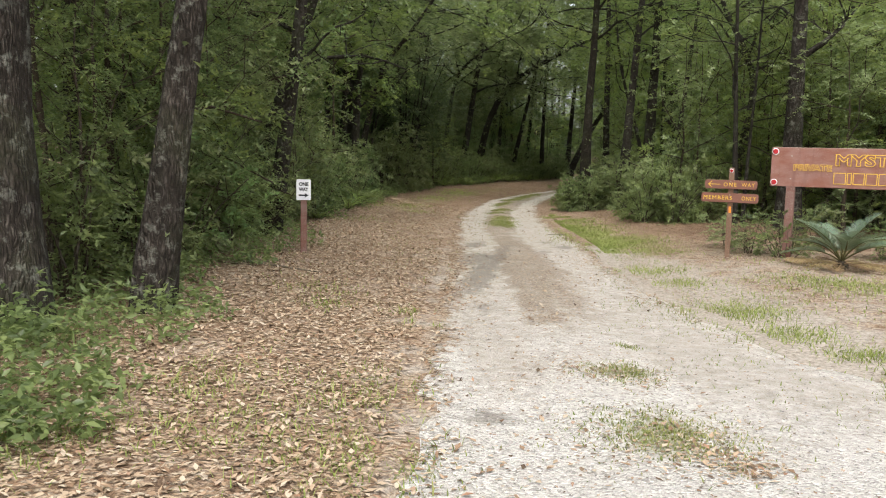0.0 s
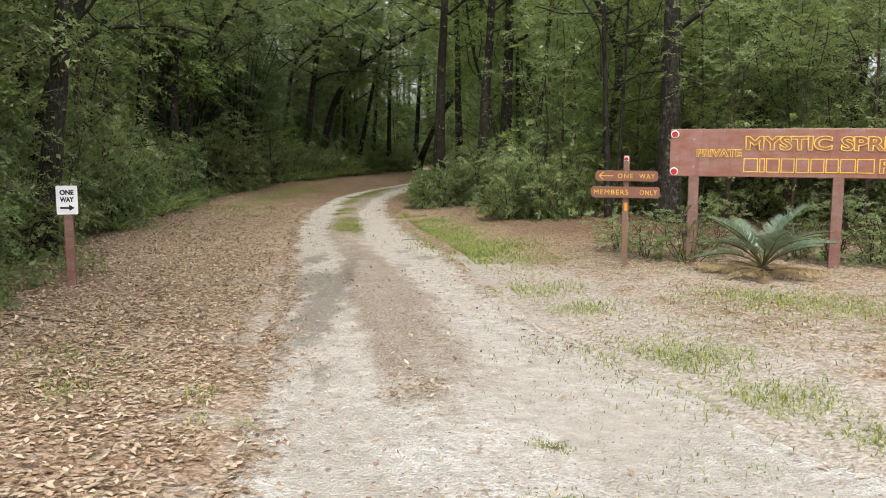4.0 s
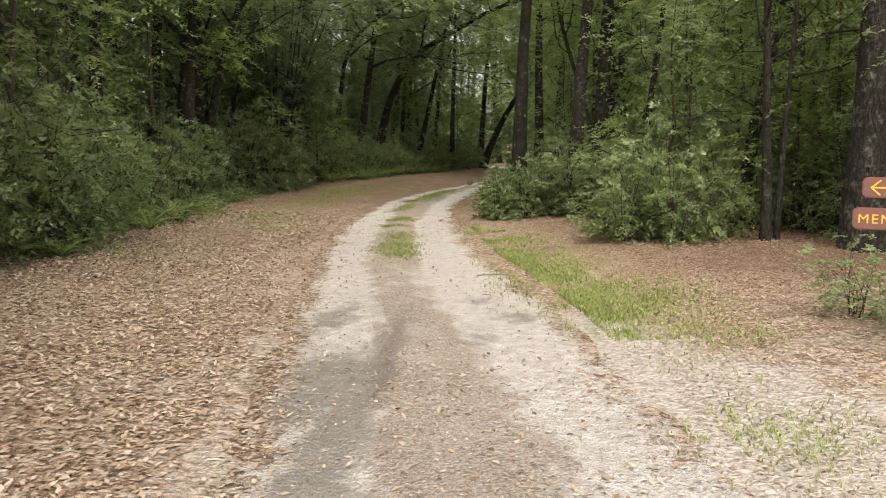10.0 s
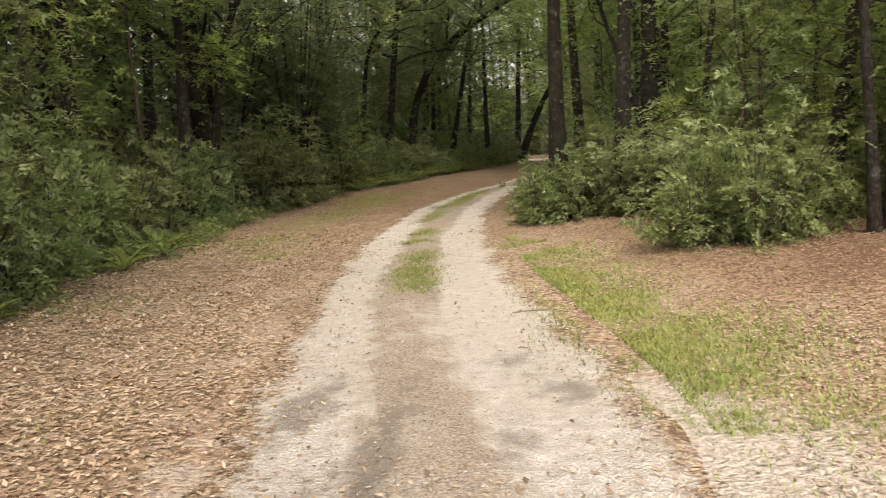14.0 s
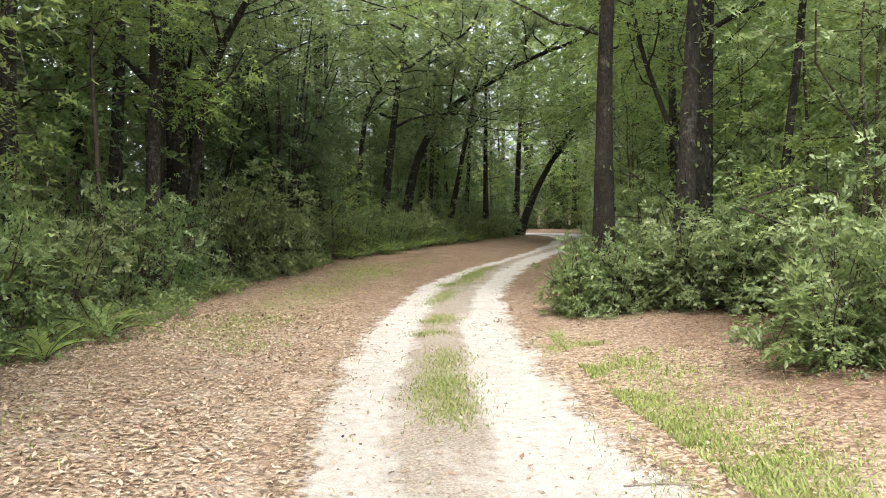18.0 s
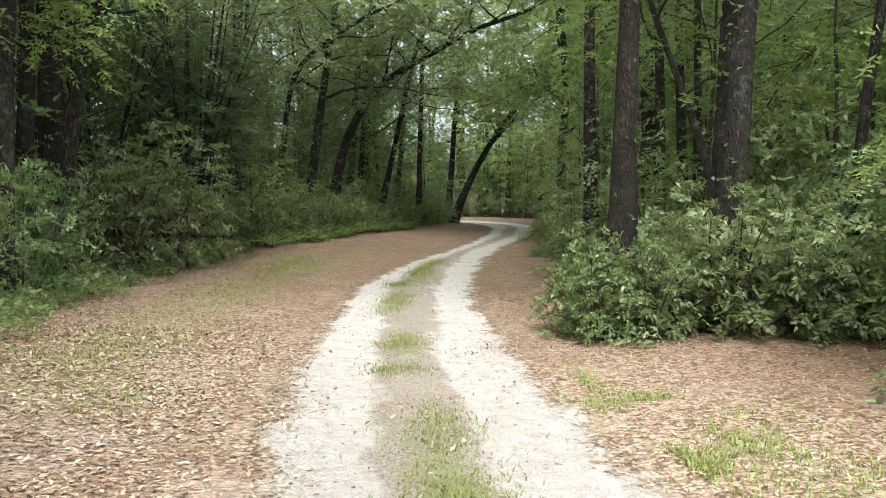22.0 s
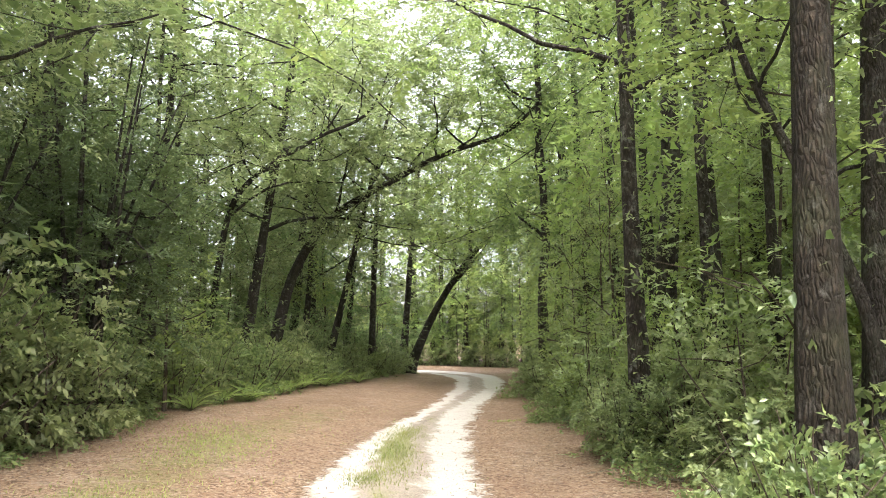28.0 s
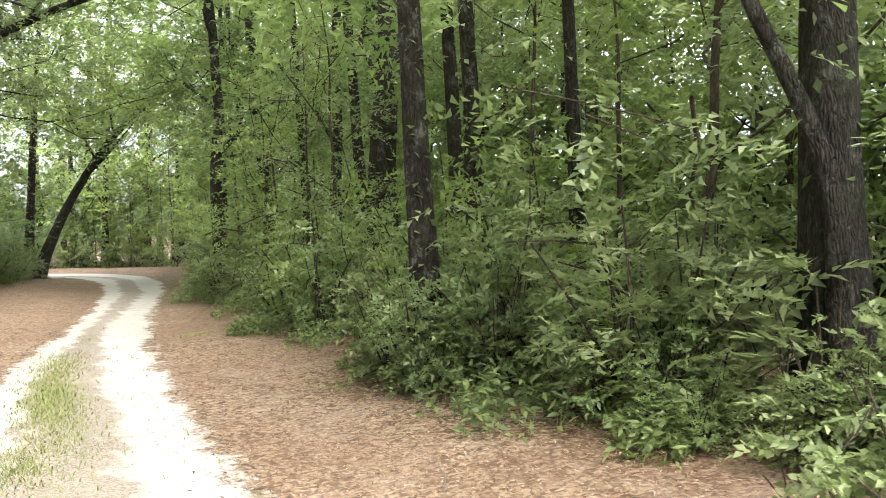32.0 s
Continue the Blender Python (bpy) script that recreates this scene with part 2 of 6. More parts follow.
def make_materials():
    mats = {}
    # forest floor: layered dead leaves over soil, sandier near the road, mossy here and there
    m = Mat("leaf_litter")
    p = m.place()
    leaf, dist = leaf_layer(m, p)
    big = m.noise(p, 0.55, 4.0)
    leaf = m.mix(m.ramp(big, (0.4, 0.0), (0.7, 0.5)), leaf, (0.21, 0.135, 0.09))
    leaf = m.mix(m.ramp(m.noise(p, 1.4, 5.0, 0.65), (0.52, 0.0), (0.72, 0.5)), leaf, (0.42, 0.345, 0.28))
    soil = m.ramp(m.noise(p, 22.0, 6.0, 0.7), (0.34, (0.187, 0.156, 0.117)), (0.48, (0.359, 0.32, 0.269)), (0.66, (0.484, 0.445, 0.39)))
    bare = m.sums("ADD", m.value("bare"), m.sums("MULTIPLY", m.sums("SUBTRACT", m.noise(p, 2.3, 6.0, 0.7), 0.5), 1.5))
    col = m.mix(m.ramp(bare, (0.38, 0.0), (0.72, 0.85)), leaf, soil)
    green = m.sums("ADD", m.value("green"), m.sums("MULTIPLY", m.sums("SUBTRACT", m.noise(p, 3.5, 6.0, 0.7), 0.5), 1.4))
    col = m.mix(m.ramp(green, (0.45, 0.0), (0.9, 0.6)), col, m.ramp(m.noise(p, 40.0, 3.0), (0.3, (0.1, 0.12, 0.03)), (0.7, (0.24, 0.27, 0.08))))
    # browner under the trees, with their shade darkened into the colour
    col = m.mix(m.sums("MULTIPLY", m.value("shade_tone"), 0.85), col, m.mix(1.0, col, (0.78, 0.715, 0.68), "MULTIPLY"))
    # brown duff under trees and bushes, darkened further for their shade
    dark = m.value("duff_shade")
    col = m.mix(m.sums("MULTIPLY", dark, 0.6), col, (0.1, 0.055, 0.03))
    m.bump(m.sums("SUBTRACT", m.noise(p, 30.0, 4.0), dist), 0.8, 0.03)
    mats["litter"] = m.end(col, 0.92, 0.0, 0.25)

    # road: pale limerock sand and fine gravel, damp in hollows, litter and thin turf between the wheel tracks
    m = Mat("sandy_road")
    p = m.place()
    fine = m.noise(p, 75.0, 5.0, 0.75)
    mid = m.noise(p, 9.0, 6.0, 0.65)
    big = m.noise(p, 1.1, 5.0, 0.6)
    pebble = m.node("ShaderNodeTexVoronoi", Vector=p, Scale=55.0)
    sand = m.ramp(m.mix(0.5, mid, fine), (0.36, (0.288, 0.252, 0.208)), (0.46, (0.424, 0.384, 0.328)), (0.6, (0.512, 0.476, 0.42)))
    # the same mask makes the sand paler along the wooded stretch
    sand = m.mix(m.sums("MULTIPLY", m.value("shade_tone"), 0.75), sand, m.ramp(m.mix(0.5, mid, fine), (0.36, (0.43, 0.395, 0.34)), (0.5, (0.56, 0.525, 0.475))))
    stone1 = m.node("ShaderNodeSeparateColor", Color=pebble.outputs["Color"]).outputs[0]
    stone = m.ramp(stone1, (0.0, (0.32, 0.3, 0.275)), (0.3, (0.57, 0.54, 0.495)), (0.8, (0.69, 0.66, 0.61)), (1.0, (0.8, 0.775, 0.73)))
    grav = m.sums("ADD", m.value("gravel"), m.sums("MULTIPLY", m.sums("SUBTRACT", mid, 0.5), 1.2))
    col = m.mix(m.ramp(grav, (0.4, 0.0), (0.8, 0.75)), sand, stone)
    streak = m.sums("SUBTRACT", m.noise(m.stretch(m.node("ShaderNodeVectorRotate", Vector=p, Angle=-0.17).outputs[0], (4.5, 0.35, 1)), 1.0, 5.0, 0.65), 0.5)
    centre = m.sums("ADD", m.sums("ADD", m.value("centre"), m.sums("MULTIPLY", streak, 1.1)), m.sums("MULTIPLY", m.sums("SUBTRACT", m.noise(p, 3.2, 6.0, 0.75), 0.5), 1.6))
    rot = m.ramp(m.noise(m.stretch(p, (1, 1, 1)), 48.0, 4.0, 0.7), (0.36, (0.095, 0.069, 0.047)), (0.48, (0.25, 0.192, 0.135)), (0.62, (0.39, 0.325, 0.25)))
    col = m.mix(m.ramp(centre, (0.45, 0.0), (0.85, 0.8)), col, rot)
    turf = m.sums("ADD", m.value("turf"), m.sums("MULTIPLY", m.sums("SUBTRACT", m.noise(p, 4.5, 6.0, 0.75), 0.5), 1.5))
    col = m.mix(m.ramp(turf, (0.5, 0.0), (0.85, 0.7)), col, (0.2, 0.21, 0.07))
    damp = m.sums("ADD", m.sums("ADD", m.value("damp"), m.sums("MULTIPLY", streak, 0.45)), m.sums("MULTIPLY", m.sums("SUBTRACT", m.noise(p, 4.2, 8.0, 0.8), 0.5), 1.7))
    wet = m.ramp(damp, (0.36, 0.0), (0.7, 0.9))
    col = m.mix(wet, col, m.mix(0.6, m.mix(1.0, col, (0.5, 0.48, 0.44), "MULTIPLY"), (0.2, 0.175, 0.145)))
    col = m.mix(m.ramp(big, (0.45, 0.0), (0.72, 0.3)), col, (0.4, 0.345, 0.28))
    rim = m.sums("ADD", m.value("rim"), m.sums("MULTIPLY", m.sums("SUBTRACT", m.noise(p, 5.0, 7.0, 0.8), 0.5), 1.7))
    col = m.mix(m.ramp(rim, (0.42, 0.0), (0.62, 1.0)), col, m.mix(m.sums("MULTIPLY", m.value("shade_tone"), 0.85), leaf_layer(m, p)[0], m.mix(1.0, leaf_layer(m, p)[0], (0.78, 0.715, 0.68), "MULTIPLY")))
    m.bump(m.sums("ADD", m.sums("MULTIPLY", mid, 0.8), m.sums("SUBTRACT", m.sums("MULTIPLY", fine, 0.5), m.sums("MULTIPLY", pebble.outputs["Distance"], 0.6))), 1.0, 0.03)
    mats["road"] = m.end(col, m.ramp(wet, (0.0, 0.92), (1.0, 0.6)), 0.0, 0.3)

    m = Mat("dead_leaf")
    col = litter_colours(m, m.island())
    # loose leaves take the same browning and painted tree shade
    col = m.mix(m.sums("MULTIPLY", m.value("shade_tone"), 0.85), col, m.mix(1.0, col, (0.78, 0.715, 0.68), "MULTIPLY"))
    col = m.mix(m.sums("MULTIPLY", m.value("bleached"), 0.4), col, (0.39, 0.335, 0.275))
    m.end(col, 0.75, 0.0, 0.3)
    mats["dead_leaf"] = m.mat
    m = Mat("pebble")
    mats["pebble"] = m.end(m.ramp(m.island(), (0.0, (0.164, 0.152, 0.139)), (0.6, (0.344, 0.32, 0.287)), (1.0, (0.508, 0.484, 0.443))), 0.9)
    mats["verge_grass"] = leaf_material("verge_grass_blade", (0.11, 0.145, 0.03), (0.19, 0.235, 0.05), (0.34, 0.35, 0.13), 0.35, 0.6, 0.3, (0.3, 0.38, 0.08))
    mats["grass"] = leaf_material("grass_blade", (0.09, 0.125, 0.027), (0.165, 0.21, 0.05), (0.3, 0.28, 0.11), 0.3, 0.6, 0.3, (0.26, 0.3, 0.08))

    mats["oak_leaf"] = leaf_material("oak_leaf", (0.026, 0.056, 0.019), (0.075, 0.136, 0.043), (0.2, 0.28, 0.09), 0.48)
    mats["pale_leaf"] = leaf_material("maple_leaf", (0.075, 0.125, 0.028), (0.185, 0.268, 0.058), (0.36, 0.43, 0.12), 0.6)
    mats["grey_leaf"] = leaf_material("privet_leaf", (0.05, 0.078, 0.032), (0.157, 0.203, 0.08), (0.345, 0.39, 0.19), 0.5, 0.45)
    mats["shrub_leaf"] = leaf_material("shrub_leaf", (0.032, 0.054, 0.019), (0.104, 0.152, 0.05), (0.28, 0.33, 0.125), 0.5, 0.4, 0.5)
    mats["dark_leaf"] = leaf_material("cedar_leaf", (0.02, 0.036, 0.015), (0.04, 0.064, 0.024), (0.08, 0.11, 0.04), 0.3, 0.55)
    mats["palm_leaf"] = leaf_material("sago_leaflet", (0.06, 0.105, 0.075), (0.125, 0.19, 0.12), (0.22, 0.29, 0.2), 0.15, 0.32, 0.6)
    mats["palm_stalk"] = bark_material("palm_stalk", (0.07, 0.06, 0.02), (0.14, 0.13, 0.05), (0.22, 0.2, 0.09), 3.0, 0.1, 0.003)
    mats["palm_dead"] = leaf_material("withered_leaflet", (0.17, 0.11, 0.05), (0.29, 0.2, 0.1), (0.4, 0.3, 0.16), 0.15, 0.7, 0.3, (0.3, 0.2, 0.1))

    mats["bark"] = bark_material("oak_bark", (0.014, 0.011, 0.008), (0.048, 0.039, 0.031), (0.13, 0.112, 0.094), 1.0, 0.5)
    mats["dark_bark"] = bark_material("dark_bark", (0.018, 0.015, 0.011), (0.045, 0.037, 0.029), (0.1, 0.086, 0.07), 1.4, 0.25)
    mats["pine_bark"] = bark_material("rough_bark", (0.01, 0.008, 0.005), (0.027, 0.021, 0.013), (0.06, 0.046, 0.031), 1.2, 0.16)
    mats["dry_stick"] = bark_material("dry_stick", (0.14, 0.115, 0.085), (0.27, 0.23, 0.175), (0.4, 0.35, 0.28), 3.0, 0.2, 0.004)
    mats["twig"] = bark_material("twig_bark", (0.04, 0.03, 0.022), (0.1, 0.075, 0.05), (0.17, 0.135, 0.1), 3.0, 0.2, 0.006)

    def paint(name, base, worn, wear, rough=0.6, chips=0.66, faded=0.0):
        q = Mat(name)
        v = q.coords()
        grain = q.noise(q.stretch(v, (0.6, 6, 8)), 14.0, 5.0)
        blot = q.noise(v, 3.0, 5.0, 0.65)
        c = q.mix(q.ramp(blot, (0.3, 0.0), (0.75, 0.8)), base, tuple(0.78 * a + 0.02 for a in base))
        c = q.mix(q.ramp(grain, (0.45, 0.0), (0.8, 0.3)), c, tuple(0.6 * a for a in base))
        bloom = q.noise(q.stretch(v, (1.6, 6, 3.5)), 2.2, 6.0, 0.7)
        c = q.mix(q.ramp(bloom, (0.42, 0.0), (0.68, faded)), c, tuple(0.75 * a + 0.11 for a in base))
        run = q.noise(q.stretch(v, (26, 6, 1.3)), 1.0, 4.0, 0.6)
        c = q.mix(q.ramp(run, (0.55, 0.0), (0.75, faded * 0.6)), c, tuple(0.55 * a for a in base))
        chip = q.noise(v, 60.0, 4.0, 0.7)
        c = q.mix(q.ramp(chip, (chips, 0.0), (chips + 0.05, wear)), c, worn)
        q.bump(grain, 0.25, 0.004)
        return q.end(c, rough, 0.0, 0.4)

    mats["sign_red"] = paint("weathered_brown_red_paint", (0.225, 0.086, 0.056), (0.36, 0.3, 0.26), 0.7, 0.6, 0.64, 0.65)
    mats["post_red"] = paint("faded_brown_paint", (0.168, 0.0714, 0.0504), (0.269, 0.21, 0.16), 0.7, 0.75, 0.58, 0.6)
    mats["plank_red"] = paint("faded_red_paint", (0.185, 0.0739, 0.0504), (0.286, 0.218, 0.168), 0.6, 0.7, 0.62)
    mats["post_wood"] = paint("weathered_post_wood", (0.168, 0.0966, 0.0588), (0.277, 0.21, 0.151), 0.7, 0.8, 0.56)
    mats["edge_worn"] = paint("peeled_pale_edge", (0.353, 0.26, 0.21), (0.21, 0.101, 0.0756), 0.8, 0.85, 0.55)
    mats["yellow"] = paint("yellow_paint", (0.72, 0.45, 0.045), (0.4, 0.22, 0.06), 0.5, 0.55, 0.64)
    mats["white"] = paint("white_enamel", (0.86, 0.87, 0.88), (0.6, 0.58, 0.55), 0.4, 0.35, 0.74)
    mats["black"] = paint("black_enamel", (0.02, 0.02, 0.025), (0.1, 0.1, 0.1), 0.4, 0.45, 0.74)
    mats["orange"] = paint("orange_tape", (0.85, 0.27, 0.02), (0.6, 0.2, 0.05), 0.5, 0.4, 0.74)
    m = Mat("red_reflector")
    cell = m.cells(m.coords(), 240.0, "Distance")
    m.bump(cell, 0.4, 0.002)
    mats["reflector"] = m.end(m.ramp(cell, (0.0, (0.5, 0.02, 0.025)), (1.0, (0.25, 0.01, 0.012))), 0.2, 0.0, 0.6)
    m = Mat("galvanised_steel")
    mats["steel"] = m.end(m.ramp(m.noise(m.coords(), 40.0), (0.3, (0.25, 0.22, 0.19)), (0.7, (0.45, 0.42, 0.4))), 0.5, 0.8)
    return mats


M = make_materials()


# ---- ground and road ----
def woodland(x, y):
    """Where the fallen leaves are brown and darkened for the shade under the trees, not on the open clearing."""
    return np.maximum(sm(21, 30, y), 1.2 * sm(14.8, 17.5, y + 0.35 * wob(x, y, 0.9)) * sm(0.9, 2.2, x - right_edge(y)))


def make_ground():
    core_x = np.arange(-13, 15.01, 0.5)
    far = np.cumsum(0.4 * 1.18 ** np.arange(42))
    xs = np.concatenate([-13 - far[::-1], core_x, core_x[-1] + far])
    core_y = np.arange(-5, 72.01, 0.5)
    ys = np.concatenate([-5 - far[::-1], core_y, core_y[-1] + far])
    gx, gy = np.meshgrid(xs, ys)
    x, y = gx.ravel(), gy.ravel()
    gap = road_gap(x, y)
    under = sm(0.15, -0.35, gap) * sm(-9, -7, y) * sm(77, 75, y)
    z = lie(x, y) - 0.06 * under
    nx, ny = len(xs), len(ys)
    i = np.arange(nx * ny).reshape(ny, nx)
    quads = np.stack([i[:-1, :-1], i[:-1, 1:], i[1:, 1:], i[1:, :-1]], -1).reshape(-1, 4)
    me = mesh_from("ground", np.stack([x, y, z], 1), [quads], True)
    right = x > right_edge(y)
    bare = 0.75 * right * sm(1.4, 0.1, gap) * sm(17, 12, y) + 0.4 * sm(1.6, 0.0, gap) * sm(22, 14, y) + 0.52 * right * sm(15.2, 12.5, y) * sm(9, 2, gap) + 0.12 * sm(0.7, 0, gap)
    bare = bare + 0.3 * (~right) * sm(20, 26, y) * sm(0.3, 1.2, gap) + 0.5 * np.exp(-(((x - 0.3) / 0.7) ** 2 + ((y - 22) / 0.8) ** 2))
    strip = right * np.exp(-((gap - 0.8) / 0.65) ** 2) * sm(13.4, 15.4, y) * sm(25, 20, y)
    green = 0.52 * strip + 0.33 * right * sm(0.3, 2, gap) * sm(15, 11, y) + 0.72 * (~right) * np.exp(-((gap - 1.7) / 1.0) ** 2) * sm(19, 23, y) * sm(44, 37, y)
    wood = np.maximum(np.interp(y, WOOD_Y, WOOD_L) - x, x - np.interp(y, WOOD_Y, WOOD_R))
    floats(me, "bare", bare)
    floats(me, "green", green)
    floats(me, "shade_tone", woodland(x, y))
    # reaches past the wood's edge to paint in the shade there
    floats(me, "duff_shade", np.maximum(sm(-0.9, 1.2, wood + 0.3 * wob(x, y, 1.4, 8.0)), 1.1 * np.exp(-(((x - 1.0) / 1.1) ** 2 + ((y - 19.9) / 0.5) ** 2))))
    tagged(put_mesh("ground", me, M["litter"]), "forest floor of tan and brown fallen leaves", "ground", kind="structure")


def track_lines(y):
    """Inner edges of the two wheel tracks."""
    li = np.interp(y, [4, 8, 12, 16, 18, 21, 23, 27, 30, 33.5, 38, 42, 50, 60, 64, 68, 72], [0.0, -0.75, -1.5, -2.23, -2.54, -2.94, -3.1, -3.38, -3.56, -3.35, -2.7, -2.0, -0.75, 0.1, -0.2, -2.4, -11.0])
    ri = np.interp(y, [4, 8, 12, 16, 20.6, 24, 29.8, 34.4, 39, 44, 50, 60, 64, 68, 72], [0.9, 0.25, -0.4, -1.38, -2.15, -2.48, -2.67, -2.47, -2.12, -1.2, -0.05, 0.8, 0.5, -1.6, -9.0])
    return li, ri


def road_height(x, y):
    gap = road_gap(x, y)
    li, ri = track_lines(y)
    mid = sm(0.0, 0.35, np.minimum(x - li, ri - x))
    return lie(x, y) + 0.012 * mid - 0.02 * (1 - mid) + 0.008 * wob(x, y, 2.2, 1.0) + 0.015 * sm(-0.5, 0.0, gap) - 0.12 * sm(0.05, 0.5, gap + 0.1 * wob(x, y, 1.8, 3.0))


DAMP = [(-1.48, 10.9, 0.2, 1.3, 0.95), (-1.9, 13.0, 0.28, 0.9, 1.2), (-2.25, 15.0, 0.22, 1.0, 0.8), (-1.05, 15.9, 0.34, 0.3, 0.8), (-0.68, 15.2, 0.28, 0.4, 0.75), (-0.95, 14.4, 0.2, 0.5, 0.5),
        (-1.62, 12.2, 0.17, 3.6, 1.05),  (-1.2, 8.6, 0.1, 2.4, 0.55), (-0.75, 6.3, 0.08, 1.1, 0.35), (1.2, 8.0, 0.12, 1.6, 0.4), (-0.6, 5.0, 0.4, 0.14, 0.7), (-2.8, 37.5, 0.5, 2.0, 0.3), (-1.0, 45.0, 0.6, 3.0, 0.4)]
TURF = [(0.2, 6.3, 0.3, 0.28, 1.0), (0.42, 4.9, 0.38, 0.42, 1.0), (-2.45, 20.3, 0.3, 1.6, 1.0), (-2.9, 24.5, 0.3, 1.0, 0.9), (-3.2, 28.5, 0.3, 2.2, 0.95), (-3.05, 33.5, 0.38, 3.0, 1.05),
        (-0.6, 8.2, 0.2, 0.3, 0.5), (0.25, 7.3, 0.12, 0.12, 0.7), (-2.35, 38.0, 0.22, 2.0, 0.7)]


def spots(x, y, rows):
    out = np.zeros_like(x)
    x, y = x + 0.1 * wob(x, y, 3.1, 1.0), y + 0.3 * wob(x, y, 2.3, 6.0)
    for cx, cy, rx, ry, a in rows:
        out = np.maximum(out, a * np.exp(-(((x - cx) / rx) ** 2 + ((y - cy) / ry) ** 2)))
    return out


def make_road():
    ys = np.concatenate([np.arange(-8, 3, 0.3), np.arange(3, 45, 0.15), np.arange(45, 76.1, 0.4)])
    u = np.linspace(0, 1, 45)
    lo, hi = left_edge(ys) - 0.5, right_edge(ys) + 0.5
    x = (lo[:, None] + (hi - lo)[:, None] * u[None, :]).ravel()
    y = np.repeat(ys, len(u))
    i = np.arange(len(x)).reshape(len(ys), len(u))
    quads = np.stack([i[:-1, :-1], i[:-1, 1:], i[1:, 1:], i[1:, :-1]], -1).reshape(-1, 4)
    me = mesh_from("road", np.stack([x, y, road_height(x, y)], 1), [quads], True)
    li, ri = track_lines(y)
    inner = sm(-0.25, 0.35, np.minimum(x - li, ri - x) + 0.12 * wob(x, y, 2.4, 4.0)) * sm(4.5, 8, y)
    edge = sm(-0.4, 0.12, road_gap(x, y) + 0.12 * wob(x, y, 1.3, 2.0)) * sm(3, 7, y)
    floats(me, "rim", edge * np.where(x > (left_edge(y) + right_edge(y)) / 2, 0.42 * sm(9, 12.5, y) + 0.2 + 0.05 * sm(15.5, 20, y), 0.72 + 0.1 * sm(14, 19, y)))
    floats(me, "centre", inner * (0.34 + 0.28 * sm(7, 11, y) + 0.2 * sm(17, 20, y)) + 0.31 * sm(-0.12, 0.12, np.minimum(x - li, ri - x) + 0.1 * wob(x, y, 2.9, 1.0)) * sm(16.5, 18.5, y)
           + 0.34 * sm(-0.2, 0.3, np.minimum(x - li, ri - x) + 0.1 * wob(x, y, 2.6, 2.0)) * sm(6.5, 9.5, y) * sm(18, 15.5, y))
    track = 1 - sm(-0.2, 0.15, np.minimum(x - li, ri - x) + 0.08 * wob(x, y, 2.2, 5.0))
    track = track * sm(-0.05, -0.3, road_gap(x, y)) * sm(4.0, 6.5, y) * sm(1.9, 1.2, np.maximum(li - x, x - ri))
    # first term adds paler gravel at the start, painting in the open sky's light
    floats(me, "gravel", 0.25 * sm(7.5, 5, y) + (1 - 0.75 * track) * 0.55 * sm(9, 6, y) + 0.3 * sm(17.5, 14, y) * sm(6, 9, y) + 0.15)
    floats(me, "shade_tone", woodland(x, y))
    floats(me, "damp", spots(x, y, DAMP))
    floats(me, "turf", 0.95 * spots(x, y, TURF))
    tagged(put_mesh("road", me, M["road"]), "pale sandy two-track road with gravel and damp patches", "road", kind="structure")


make_ground()
make_road()


# ---- plants: shared shapes ----
def tube(path, radii, sides=8, rough=0.0, seed=0, flare=0.0):
    """A limb along a path, as vertices and quads."""
    path = np.asarray(path, float)
    n = len(path)
    tang = np.gradient(path, axis=0)
    tang /= np.linalg.norm(tang, axis=1)[:, None] + 1e-9
    ref = np.where(np.abs(tang[:, 2:3]) > 0.8, np.array([[1.0, 0, 0]]), np.array([[0, 0, 1.0]]))
    if np.any(np.abs(tang[:, 2]) > 0.8) and np.any(np.abs(tang[:, 2]) <= 0.8):
        ref = np.tile(np.array([[0.3, 0.95, 0.05]]), (n, 1))
    a = np.cross(tang, ref)
    a /= np.linalg.norm(a, axis=1)[:, None] + 1e-9
    b = np.cross(tang, a)
    ang = np.linspace(0, 2 * np.pi, sides, endpoint=False)
    r = np.asarray(radii, float)[:, None] * np.ones((1, sides))
    if rough:
        g = np.random.default_rng(seed)
        r = r * (1 + rough * (0.5 * g.standard_normal((1, sides)) + 0.5 * g.standard_normal((n, sides))))
    if flare:
        lobes = 1 + 0.45 * np.cos(4 * ang + seed)[None, :]
        low = np.exp(-np.linspace(0, 1, n) * n * 0.32)[:, None]
        r = r * (1 + flare * low * lobes)
    v = path[:, None, :] + r[:, :, None] * (np.cos(ang)[None, :, None] * a[:, None, :] + np.sin(ang)[None, :, None] * b[:, None, :])
    i = np.arange(n * sides).reshape(n, sides)
    j = np.roll(i, -1, axis=1)
    q = np.stack([i[:-1], j[:-1], j[1:], i[1:]], -1).reshape(-1, 4)
    return v.reshape(-1, 3), q


def join(tubes):
    vs, qs, k = [], [], 0
    for v, q in tubes:
        vs.append(v)
        qs.append(q + k)
        k += len(v)
    return np.concatenate(vs), np.concatenate(qs)


